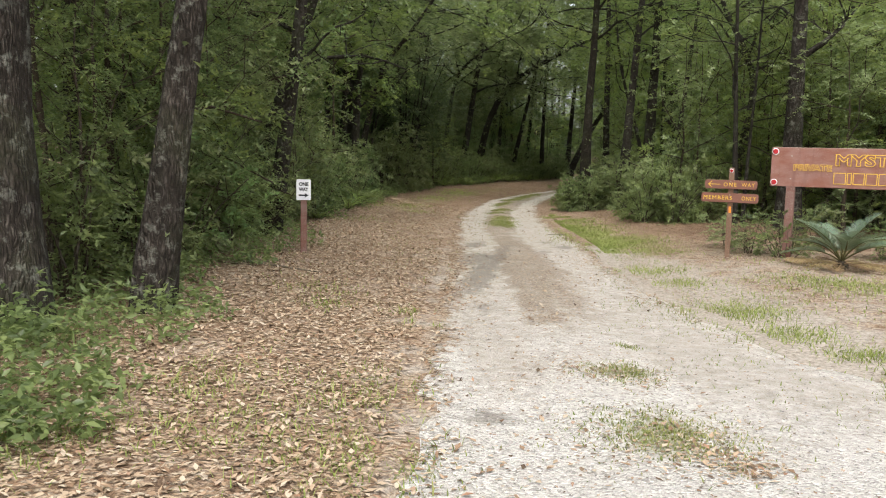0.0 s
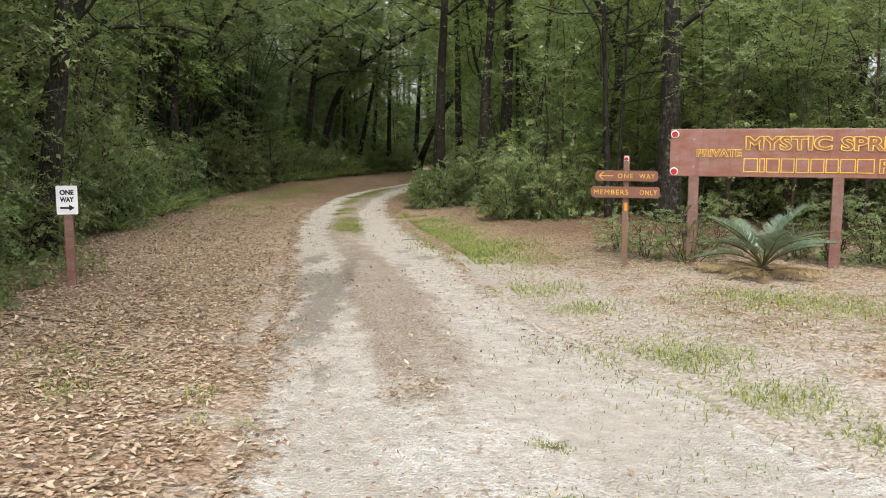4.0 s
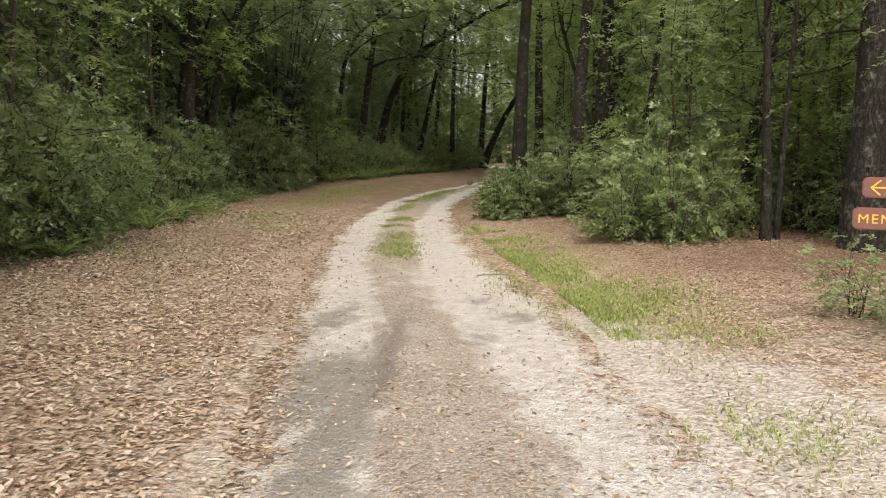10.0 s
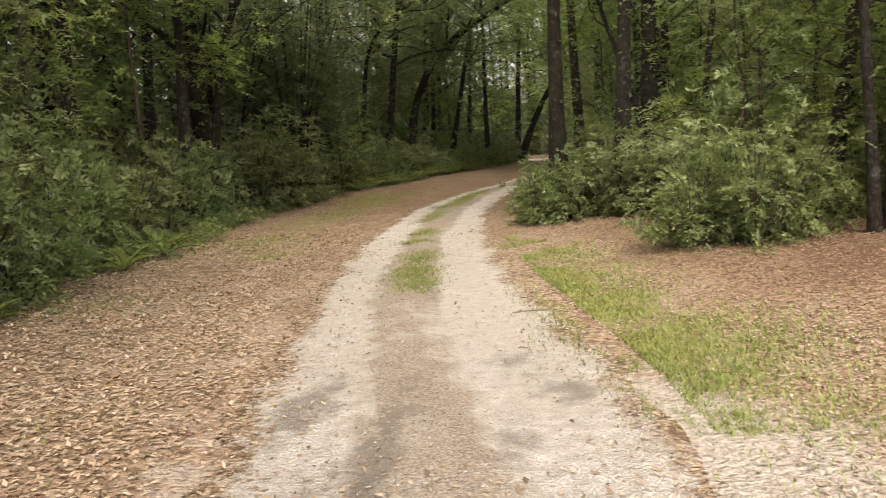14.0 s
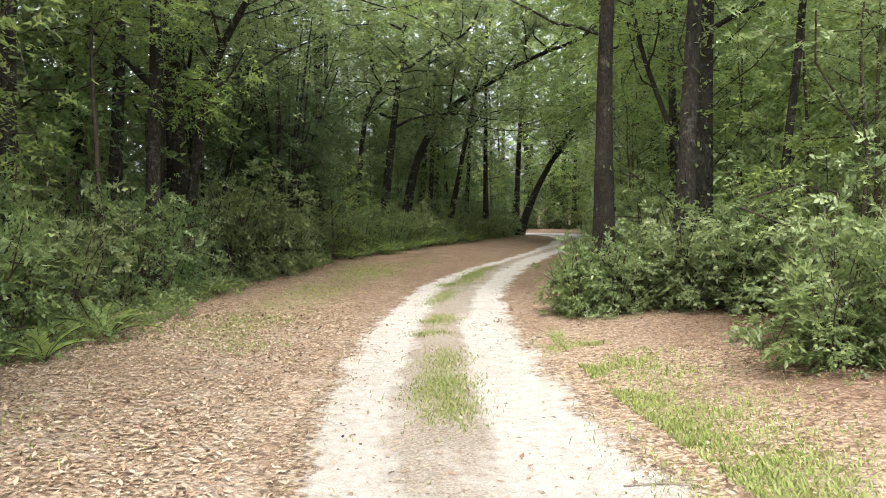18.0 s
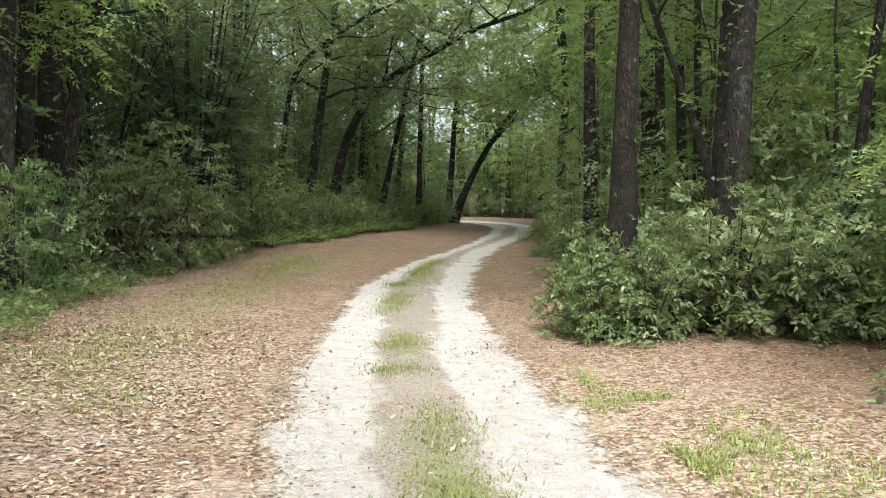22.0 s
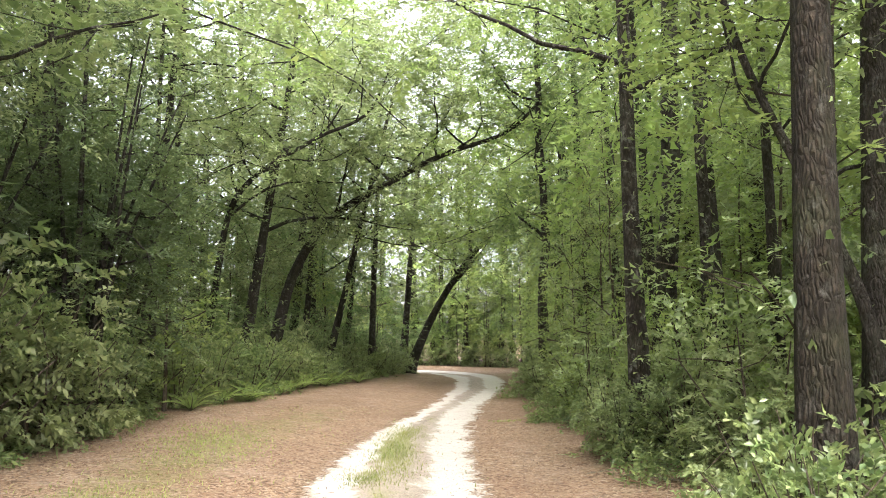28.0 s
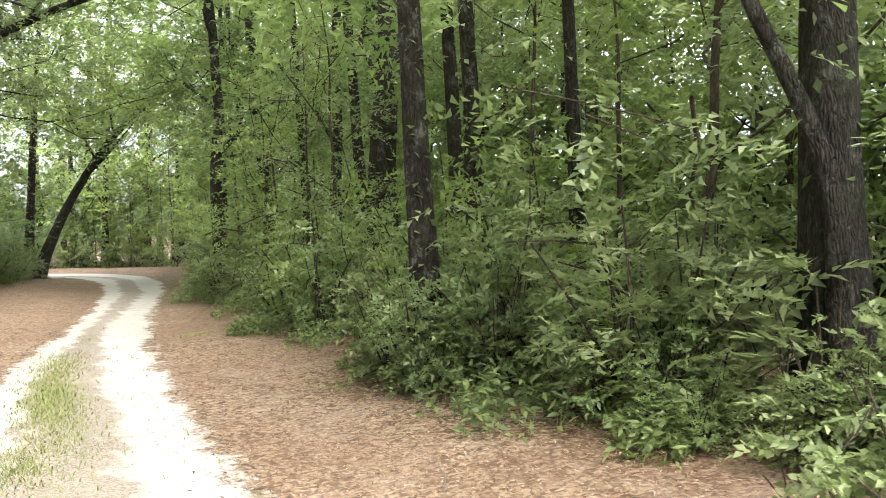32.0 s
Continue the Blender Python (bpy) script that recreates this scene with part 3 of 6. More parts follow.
def leaves(g, at, length, width, droop=0.25, flat=0.55, fold=0.2):
    """Folded pointed leaves, two faces each, at the points given."""
    n = len(at)
    d = g.standard_normal((n, 3)) * np.array([1, 1, 0.5])
    d[:, 2] -= droop
    d /= np.linalg.norm(d, axis=1)[:, None]
    up = g.standard_normal((n, 3)) * (1 - flat) + np.array([0, 0, flat * 1.6])
    s = np.cross(d, up)
    s /= np.linalg.norm(s, axis=1)[:, None] + 1e-9
    nn = np.cross(s, d)
    L = (length * g.uniform(0.6, 1.3, n))[:, None]
    W = (width * g.uniform(0.6, 1.25, n))[:, None]
    v = np.empty((n, 4, 3))
    v[:, 0] = at
    v[:, 1] = at + d * L * 0.45 + s * W * 0.5 + nn * W * fold
    v[:, 2] = at + d * L
    v[:, 3] = at + d * L * 0.45 - s * W * 0.5 + nn * W * fold
    k = np.arange(n)[:, None] * 4
    t = np.concatenate([k + np.array([[0, 1, 2]]), k + np.array([[0, 2, 3]])], 1).reshape(-1, 3)
    return v.reshape(-1, 3), t


def sprays(g, hubs, out, count, length, width, reach, flat=0.75, half=False):
    """Leaves set left and right along short twigs that spread from the hubs; out: the twigs' main directions; half: folded leaves of one face."""
    m = 11
    n = max(1, count // m)
    pick = g.integers(0, len(hubs), n)
    d = out[pick] + g.standard_normal((n, 3)) * np.array([0.8, 0.8, 0.35])
    d[:, 2] = d[:, 2] * 0.7 - 0.05
    d /= np.linalg.norm(d, axis=1)[:, None] + 1e-9
    up = g.standard_normal((n, 3)) * (1 - flat) + np.array([0, 0, flat])
    s = np.cross(d, up)
    s /= np.linalg.norm(s, axis=1)[:, None] + 1e-9
    nn = np.cross(s, d)
    u = np.linspace(0.1, 1.0, m)
    side = np.where(np.arange(m) % 2, 1.0, -1.0)
    side[-1] = 0.0
    R = reach * g.uniform(0.6, 1.3, n)
    at = hubs[pick][:, None, :] + d[:, None, :] * (u[None, :] * R[:, None])[:, :, None]
    at[:, :, 2] -= 0.25 * (u[None, :] ** 2) * R[:, None]
    w = d[:, None, :] * 0.6 + s[:, None, :] * side[None, :, None] + g.standard_normal((n, m, 3)) * 0.28
    w[:, :, 2] -= 0.12
    w /= np.linalg.norm(w, axis=2)[:, :, None]
    e = np.cross(w, nn[:, None, :] + g.standard_normal((n, m, 3)) * 0.3)
    e /= np.linalg.norm(e, axis=2)[:, :, None] + 1e-9
    lift = np.cross(e, w)
    L = length * g.uniform(0.65, 1.25, (n, m, 1))
    W = width * g.uniform(0.7, 1.2, (n, m, 1))
    if half:
        v = np.stack([at - e * W * 0.2, at + w * L * 0.42 + e * W * 0.6, at + w * L], 2)
        return v.reshape(-1, 3), np.arange(n * m * 3).reshape(-1, 3)
    v = np.stack([at, at + w * L * 0.45 + e * W * 0.5 + lift * W * 0.2, at + w * L, at + w * L * 0.45 - e * W * 0.5 + lift * W * 0.2], 2)
    k = np.arange(n * m)[:, None] * 4
    t = np.concatenate([k + np.array([[0, 1, 2]]), k + np.array([[0, 2, 3]])], 1).reshape(-1, 3)
    return v.reshape(-1, 3), t


def bend(g, start, direction, length, n, curl=0.15, lift=0.0):
    """A wandering path."""
    p = [np.asarray(start, float)]
    d = np.asarray(direction, float)
    d = d / np.linalg.norm(d)
    for _ in range(n - 1):
        d = d + g.standard_normal(3) * curl + np.array([0, 0, lift])
        d = d / np.linalg.norm(d)
        p.append(p[-1] + d * length / (n - 1))
    return np.array(p)


def along(path, u):
    f = u * (len(path) - 1)
    i = np.clip(f.astype(int), 0, len(path) - 2)
    w = (f - i)[:, None]
    return path[i] * (1 - w) + path[i + 1] * w


def smooth_path(points, n):
    """A rounded path through a few points (Catmull-Rom)."""
    p = np.asarray(points, float)
    p = np.concatenate([[2 * p[0] - p[1]], p, [2 * p[-1] - p[-2]]])
    out = []
    for u in np.linspace(0, len(p) - 3 - 1e-6, n):
        i = int(u)
        t = u - i
        a, b, c, d = p[i], p[i + 1], p[i + 2], p[i + 3]
        out.append(0.5 * (2 * b + (c - a) * t + (2 * a - 5 * b + 4 * c - d) * t * t + (3 * b - a - 3 * c + d) * t ** 3))
    return np.array(out)


def build_tree(name, seed, height, radius, bole, spread, count, leaf, bark, foliage, label, category="tree", group="", lean=(0, 0), path=None,
               limbs=11, sides=10, low=0.0, vine=0, cluster=0.38, rise=0.45, taper=0.35, slim=0.55, wander=0.05, reach=3.4):
    """A tree as an Empty with trunk, limbs and crown. bole: height of the lowest limb."""
    g = np.random.default_rng(seed)
    if path is None:
        n = max(8, int(height / 0.8))
        h = np.linspace(0, height, n)
        wav = np.cumsum(g.standard_normal((n, 2)) * wander, axis=0)
        path = np.stack([lean[0] * h / height + wav[:, 0] * 0.8, lean[1] * h / height + wav[:, 1] * 0.8, h], 1)
        path[:, :2] -= path[0, :2]
        path = smooth_path(path, n * 2)
    else:
        path = smooth_path(path, 30)
    path[0, 2] -= 0.25
    length = np.linalg.norm(np.diff(path, axis=0), axis=1).sum()
    rad = radius * (1 - (1 - taper) * np.linspace(0, 1, len(path)) ** 0.9)
    root = thing(name, Matrix.Identity(4), label, category, group)
    tv, tq = tube(path, rad, sides, 0.05, seed, 0.5)
    put_mesh("trunk", mesh_from("trunk", tv, [tq], True), bark, root)
    tips = []
    for k in range(limbs):
        u = bole / length + (1 - bole / length) * ((k + g.uniform(0, 0.8)) / limbs)
        base = along(path, np.array([min(u, 0.985)]))[0]
        az = k * 2.4 + g.uniform(-0.5, 0.5)
        ln = spread * g.uniform(0.65, 1.15) * (1.05 - 0.55 * abs(u - 0.45))
        p = bend(g, base, (math.cos(az), math.sin(az), rise + g.uniform(-0.2, 0.3)), ln, 7, 0.2, 0.03)
        r0 = radius * (1 - (1 - taper) * u) * g.uniform(0.3, slim)
        small = group == "understorey trees"
        tubes = [tube(p[::2] if small else p, np.linspace(r0, 0.012, 4 if small else 7), 4)]
        tips.append((p, ln))
        for _ in range(3):
            w = g.uniform(0.3, 0.85)
            q = bend(g, along(p, np.array([w]))[0], g.standard_normal(3) * np.array([1, 1, 0.6]) + np.array([0, 0, 0.25]), ln * g.uniform(0.35, 0.6), 5, 0.25, 0.0)
            tubes.append(tube(q[::2] if small else q, np.linspace(r0 * 0.4, 0.006, 3 if small else 5), 3))
            tips.append((q, ln * 0.8))
        lv, lq = join(tubes)
        put_mesh("limb", mesh_from("limb", lv, [lq], True), bark, root)
    wts = np.array([t[1] for t in tips])
    nums = np.maximum(1, (count * wts / wts.sum())).astype(int)
    hubs, outs = [], []
    middle = along(path, np.array([0.6]))[0]
    for (p, ln), k in zip(tips, nums):
        q = along(p, g.uniform(0.25, 1.0, max(3, k // 8)))
        q = q + g.standard_normal(q.shape) * cluster * np.array([0.95, 0.95, 0.7])
        hubs.append(q)
        o = q - middle
        o[:, 2] *= 0.3
        outs.append(o / (np.linalg.norm(o, axis=1)[:, None] + 0.3))
    fv, ft = sprays(g, np.concatenate(hubs), np.concatenate(outs), int(count * 0.9), leaf[0], leaf[1], leaf[0] * reach, half=True)
    if low:
        k = int(low)
        c = along(path, g.uniform(0.05, 0.5, k))
        lv, lt = leaves(g, c + g.standard_normal((k, 3)) * np.array([0.5, 0.5, 0.3]) * spread * 0.35, leaf[0], leaf[1])
        ft = np.concatenate([ft, lt + len(fv)])
        fv = np.concatenate([fv, lv])
    put_mesh("crown", mesh_from("crown", fv, [ft]), foliage, root)
    if vine:
        u = g.uniform(0.0, 0.55, vine)
        c = along(path, u)
        az = g.uniform(0, 2 * np.pi, vine)
        off = np.stack([np.cos(az), np.sin(az), np.zeros(vine)], 1) * (np.interp(u, np.linspace(0, 1, len(rad)), rad) * 1.15)[:, None]
        vv, vt = leaves(g, c + off, 0.1, 0.07, 0.6)
        put_mesh("vine", mesh_from("vine", vv, [vt]), M["shrub_leaf"], root, "green climbing vine leaves")
    return root


def build_shrub(name, seed, height, spread, stems, count, leaf, foliage, label, category="shrub", group="", base=0.12, cover=0.25, stout=1.0, clump=9, half=False, bark=None):
    """A many-stemmed shrub; leaves gather on the outer twigs."""
    g = np.random.default_rng(seed)
    root = thing(name, Matrix.Identity(4), label, category, group)
    tips = []
    for k in range(stems):
        az = k * 2.4 + g.uniform(-0.4, 0.4)
        out = g.uniform(0.15, 1.0) * spread
        ht = height * g.uniform(0.6, 1.05) * (1 - 0.35 * (out / spread) ** 2)
        start = np.array([math.cos(az) * base * g.uniform(0, 1), math.sin(az) * base * g.uniform(0, 1), -0.08])
        p = smooth_path([start, start + np.array([math.cos(az) * out * 0.3, math.sin(az) * out * 0.3, ht * 0.5]) + g.standard_normal(3) * 0.06,
                         np.array([math.cos(az) * out, math.sin(az) * out, ht])], 7)
        coarse = stout == 1.0
        tubes = [tube(p[::2] if coarse else p, np.linspace(0.016, 0.004, 4 if coarse else 7) * (0.6 + 0.5 * height) * stout, 4)]
        tips.append(p)
        for _ in range(2):
            q = bend(g, along(p, np.array([g.uniform(0.3, 0.9)]))[0], g.standard_normal(3) + np.array([math.cos(az), math.sin(az), 0.0]), spread * g.uniform(0.3, 0.6), 5, 0.3)
            q[:, 2] = np.maximum(q[:, 2], 0.05)
            tubes.append(tube(q[::2] if coarse else q, np.linspace(0.007, 0.003, 3 if coarse else 5) * (0.6 + 0.5 * height) * stout, 3))
            tips.append(q)
        sv, sq = join(tubes)
        put_mesh("stem", mesh_from("stem", sv, [sq], True), bark or M["twig"], root)
    per = max(1, count // len(tips))
    hubs = np.concatenate([along(p, g.uniform(cover, 1.0, max(3, per // clump))) for p in tips])
    hubs = hubs + g.standard_normal(hubs.shape) * spread * 0.14
    hubs[:, 2] = np.abs(hubs[:, 2] - 0.04) + 0.04
    outs = hubs - np.array([0, 0, height * 0.3])
    outs = outs / (np.linalg.norm(outs, axis=1)[:, None] + 0.1)
    fv, ft = sprays(g, hubs, outs, count, leaf[0], leaf[1], leaf[0] * 2.8, half=half)
    fv[:, 2] = np.maximum(fv[:, 2], 0.015)
    put_mesh("foliage", mesh_from("foliage", fv, [ft]), foliage, root)
    return root


USED = set()


def plant(proto, x, y, turn=0.0, size=1.0, tall=1.0, tilt=0.0, label=""):
    """Sets a plant on the ground: the first time the built one, later copies that share its meshes."""
    m = Matrix.LocRotScale((x, y, ground_at(x, y)), Euler((radians(tilt), 0, radians(turn))), (size, size, size * tall))
    if proto.name not in USED:
        USED.add(proto.name)
        proto.matrix_basis = m
        ob = proto
    else:
        s = proto.scale
        ob = copy_thing(proto, m @ Matrix.Diagonal((1 / s[0], 1 / s[1], 1 / s[2], 1)))
    return tagged(ob, label)


# ---- forest ----
TALL = [build_tree("tree", 11 + i, (11.0 if i < 3 else 14.5) + 1.2 * (i % 3), 0.15 + 0.035 * (i % 3), 3.0 - 0.5 * (i % 2), 3.9, 6500 if i < 3 else 5600, (0.125, 0.08) if i < 3 else (0.19, 0.12),
                   M["dark_bark"] if i % 2 else M["bark"], M["pale_leaf"] if i in (2, 5) else M["oak_leaf"],
                   "slender forest tree with dark bark and high leafy crown" if i % 2 else "tall forest tree with grey bark and green crown",
                   group="forest trees", limbs=13 if i < 3 else 8, cluster=0.5 if i < 3 else 0.62, lean=(0.5 - 0.3 * i, 0.4 * (i % 3) - 0.4), low=120) for i in range(6)]
UNDER = [build_tree("young_tree", 31 + i, 4.6 + 0.7 * (i % 3), 0.045, 0.45, 1.75, 5800, (0.09, 0.051), M["twig"],
                    (M["shrub_leaf"], M["grey_leaf"], M["oak_leaf"], M["pale_leaf"], M["grey_leaf"])[i],
                    "leafy young understorey tree in the woods", group="understorey trees", limbs=11, sides=5, cluster=0.3, rise=0.5, taper=0.15, slim=0.6) for i in range(5)]
SHRUB = [build_shrub("shrub", 51 + i, 1.25 + 0.12 * (i % 3), 0.95, 8, 3300, (0.076, 0.047), (M["shrub_leaf"], M["grey_leaf"], M["shrub_leaf"], M["grey_leaf"], M["oak_leaf"], M["pale_leaf"])[i],
                     "dense green shrub at the wood's edge", group="edge shrubs", clump=8, half=True) for i in range(6)]
FAR_UNDER = [build_tree("young_tree", 41 + i, 5.2, 0.045, 0.45, 1.9, 3300, (0.145, 0.09), M["twig"], (M["oak_leaf"], M["pale_leaf"], M["grey_leaf"])[i], "leafy young understorey tree in the woods",
                       group="understorey trees", limbs=5, sides=5, cluster=0.5, rise=0.5, taper=0.15, slim=0.6) for i in range(3)]
FAR_SHRUB = [build_shrub("shrub", 61 + i, 1.2, 0.95, 6, 1900, (0.105, 0.058), (M["shrub_leaf"], M["grey_leaf"])[i], "dense green shrub at the wood's edge", group="edge shrubs", half=True) for i in range(2)]
BELT = [build_tree("tree", 71 + i, 10.5, 0.12, 0.8, 2.9, 2600, (0.24, 0.135), M["dark_bark"], (M["oak_leaf"], M["pale_leaf"], M["grey_leaf"])[i], "leafy forest tree deep in the woods",
                   group="forest trees", limbs=6, sides=6, cluster=0.75, rise=0.45, low=60) for i in range(3)]
WEED_SPOTS = []


def wood_gap(x, y):
    """Metres inside the woods; negative in the clearing."""
    return float(max(np.interp(y, WOOD_Y, WOOD_L) - x, x - np.interp(y, WOOD_Y, WOOD_R)))


def named_tree(x, y, seed, height, radius, bole, spread, count, leaf, bark, foliage, label, **more):
    more.setdefault("wander", 0.014)
    ob = build_tree("tree", seed, height, radius, bole, spread, count, leaf, bark, foliage, label, group="forest trees", **more)
    ob.matrix_basis = pose(x, y, ground_at(x, y))
    TAKEN.append((x, y, 1.3))
    return ob


TAKEN = [(-4.31, 11.7, 1.0)]
named_tree(-5.0, 6.15, 101, 11, 0.40, 4.6, 2.4, 8300, (0.105, 0.056), M["bark"], M["oak_leaf"], "thick old tree with deeply furrowed grey-brown bark", sides=20, limbs=9)
named_tree(-4.12, 7.2, 102, 11, 0.165, 3.8, 2.2, 7400, (0.105, 0.056), M["bark"], M["oak_leaf"], "tree with scaly lichen-spotted bark and a small leafy sprig", lean=(1.6, 0.3), sides=16, vine=60)
named_tree(-5.75, 14.2, 103, 11, 0.13, 3.0, 2.6, 6000, (0.105, 0.056), M["dark_bark"], M["oak_leaf"], "leaning dark tree wrapped in vine leaves", lean=(1.6, 0.0), vine=420, sides=12)
named_tree(-7.2, 16.2, 104, 11, 0.14, 3.0, 2.6, 6000, (0.105, 0.056), M["dark_bark"], M["oak_leaf"], "leaning dark-barked tree with vine", lean=(3.6, 0.2), vine=260, sides=12)
named_tree(-8.0, 26.5, 105, 11, 0.12, 2.4, 2.8, 6900, (0.105, 0.056), M["dark_bark"], M["pale_leaf"], "slim dark tree above the shrubs", lean=(0.5, 0), sides=12)
named_tree(-9.3, 30.7, 106, 11, 0.24, 3.2, 3.2, 7900, (0.105, 0.056), M["dark_bark"], M["oak_leaf"], "thick dark trunk in the shade", sides=12)
named_tree(-0.6, 25.6, 107, 11, 0.142, 4.6, 3.2, 8300, (0.105, 0.056), M["pine_bark"], M["pale_leaf"], "straight tall tree with rough reddish-brown bark", lean=(0.35, 0.3), sides=18, vine=40)
named_tree(0.45, 25.45, 108, 11, 0.135, 4.6, 3.2, 7400, (0.105, 0.056), M["dark_bark"], M["oak_leaf"], "dark twin tree with straight trunk", lean=(0.7, 0.2), sides=16, vine=80)
named_tree(1.85, 25.7, 110, 12, 0.065, 5.0, 4.2, 4500, (0.11, 0.062), M["dark_bark"], M["pale_leaf"], "thin dark pole of a tree", lean=(1.1, 0.0), sides=10, cluster=0.6)
named_tree(1.3, 28.25, 111, 11, 0.185, 4.4, 4.2, 11000, (0.105, 0.056), M["dark_bark"], M["pale_leaf"], "dark oak with a slanting low limb and vines", lean=(0.3, 0.2), sides=16, vine=160)
named_tree(0.06, 31.6, 112, 11, 0.13, 4.6, 3.8, 6900, (0.105, 0.056), M["bark"], M["pale_leaf"], "straight tree with vine-spotted bark", lean=(-0.2, 0.2), sides=14, vine=160)
named_tree(1.75, 33.7, 113, 11, 0.125, 4.6, 2.8, 6500, (0.105, 0.056), M["bark"], M["oak_leaf"], "straight tree with vine-spotted bark", lean=(-0.2, 0.2), sides=14, vine=200)
named_tree(2.05, 31.95, 114, 11, 0.085, 4.0, 2.4, 5100, (0.105, 0.056), M["dark_bark"], M["oak_leaf"], "slim dark tree in the woods", lean=(-0.2, 0.2), sides=10, vine=60)
named_tree(3.98, 19.6, 115, 11, 0.2, 3.7, 3.0, 2600, (0.105, 0.056), M["bark"], M["grey_leaf"], "stout tree with dark lichened bark behind the sign", lean=(0.0, 0.3), sides=20)
named_tree(3.0, 20.6, 116, 8, 0.062, 2.4, 2.2, 1800, (0.11, 0.06), M["dark_bark"], M["grey_leaf"], "small bare-stemmed tree with many branches", lean=(-0.4, 0.0), sides=10, limbs=14)
named_tree(3.2, 20.75, 117, 7, 0.04, 2.2, 1.8, 1200, (0.11, 0.06), M["dark_bark"], M["grey_leaf"], "thin crooked stem beside a small tree", lean=(0.3, 0.2), sides=8)
named_tree(3.2, 22.9, 118, 9, 0.125, 4.0, 2.6, 3200, (0.105, 0.056), M["dark_bark"], M["oak_leaf"], "dark crooked tree leaning behind the clearing", sides=12,
           path=[(0, 0, 0), (0.15, 0, 1.4), (0.4, 0, 3.2), (0.15, 0, 4.2), (-0.5, 0.1, 5.6), (-1.0, 0.2, 8.0)])
named_tree(-8.1, 48.3, 119, 12, 0.2, 5.0, 4.6, 22000, (0.145, 0.08), M["dark_bark"], M["grey_leaf"], "leaning tree beside the road bend",
           path=[(0, 0, 0), (0.35, 0, 2.8), (0.75, 0, 5.7), (1.3, 0, 9.5), (1.6, 0, 12.5)], limbs=9, low=300)
named_tree(-7.6, 50.6, 120, 12, 0.2, 3.5, 4.6, 22000, (0.145, 0.08), M["dark_bark"], M["grey_leaf"], "dark tree arching low across the road",
           path=[(0, 0, 0), (0.75, 0.2, 3.6), (2.1, 0.3, 5.8), (4.4, -0.6, 7.1), (6.0, -1.4, 7.8), (8.1, -2.0, 8.5), (9.4, -2.2, 9.8)], limbs=14, rise=0.8, taper=0.2)
named_tree(-9.0, 47.2, 121, 12, 0.13, 4.0, 4.6, 22000, (0.145, 0.08), M["dark_bark"], M["grey_leaf"], "slender tree bowed towards the road",
           path=[(0, 0, 0), (0.3, 0, 3.2), (0.9, 0, 6.0), (3.1, 0, 7.7), (4.8, 0, 8.6), (5.6, 0, 10.2)], limbs=12, rise=0.8, taper=0.2)
named_tree(-2.6, 62.4, 122, 12, 0.22, 4.5, 4.6, 20000, (0.145, 0.08), M["dark_bark"], M["pale_leaf"], "dark tree curving over the road bend",
           path=[(0, 0, 0), (0.75, 0, 1.9), (1.6, 0, 3.6), (2.9, 0, 5.6), (4.6, 0.2, 7.4), (6.6, 0.4, 8.8), (8.5, 0.8, 9.6)], limbs=10, rise=0.8, taper=0.3)
named_tree(-4.3, 58.5, 123, 13, 0.15, 6.5, 2.6, 5700, (0.14, 0.078), M["dark_bark"], M["oak_leaf"], "straight dark tree at the road bend", lean=(0.2, 0))
named_tree(-2.9, 65.5, 124, 14, 0.2, 6.2, 3.2, 6700, (0.14, 0.078), M["dark_bark"], M["pale_leaf"], "forked tree in the light beyond the bend", lean=(1.0, 0))
named_tree(-5.9, 53.5, 125, 13, 0.14, 5.0, 2.4, 5700, (0.14, 0.078), M["dark_bark"], M["oak_leaf"], "leaning dark tree at the road bend", lean=(3.0, 0))
named_tree(1.15, 28.1, 126, 8, 0.075, 4.0, 1.8, 3600, (0.14, 0.078), M["dark_bark"], M["pale_leaf"], "thin slanting tree leaning away from an oak",
           path=[(0, 0, 0), (-0.02, 0.02, 1.5), (-0.3, 0.36, 2.7), (-0.8, 1.0, 4.6), (-1.1, 1.5, 7.2)], limbs=8)
# crowns that meet over the road
# those at y 24 and 28 hang above the view, added for shade
for sx, sy, ss, sl in ((3.0, 36.4, 147, (-0.8, -0.2)), (3.2, 41.0, 154, (-0.8, 0.0)), (3.8, 46.5, 141, (-1.0, -0.4)), (4.4, 54.5, 143, (-1.2, 0.0)), (-5.6, 61.0, 144, (1.0, 0.0)),
                       (-8.9, 24.0, 148, (0.6, 0.3)), (-9.6, 28.3, 149, (0.9, 0.0)), (-9.9, 37.0, 150, (0.8, 0.0)), (-9.4, 42.0, 153, (1.0, 0.0)), (-6.9, 55.0, 156, (0.8, 0.0)), (5.2, 62.5, 157, (-1.0, 0.0))):
    named_tree(sx, sy, ss, 14.0, 0.13, 6.2 if sy > 50 else 8.2, 7.4, 13000 if 3 < sx < 3.6 or sy < 30 else 23000, (0.155, 0.1) if sy < 50 else (0.2, 0.13), M["dark_bark"], M["pale_leaf"] if ss % 2 else M["grey_leaf"], "forest tree with a broad crown reaching over the road", lean=sl, limbs=16, cluster=0.95, rise=0.12, slim=0.36)
# broad crowns added, mostly above the view, to shade the left edge
for sx, sy, ss in ((-6.9, 10.2, 171), (-8.6, 19.6, 172), (-7.4, 4.0, 173)):
    named_tree(sx, sy, ss, 13, 0.13, 5.0, 5.0, 9000, (0.12, 0.076), M["dark_bark"], M["oak_leaf"], "added forest tree with a broad dark crown shading the left edge", limbs=15, cluster=0.7, rise=0.2)
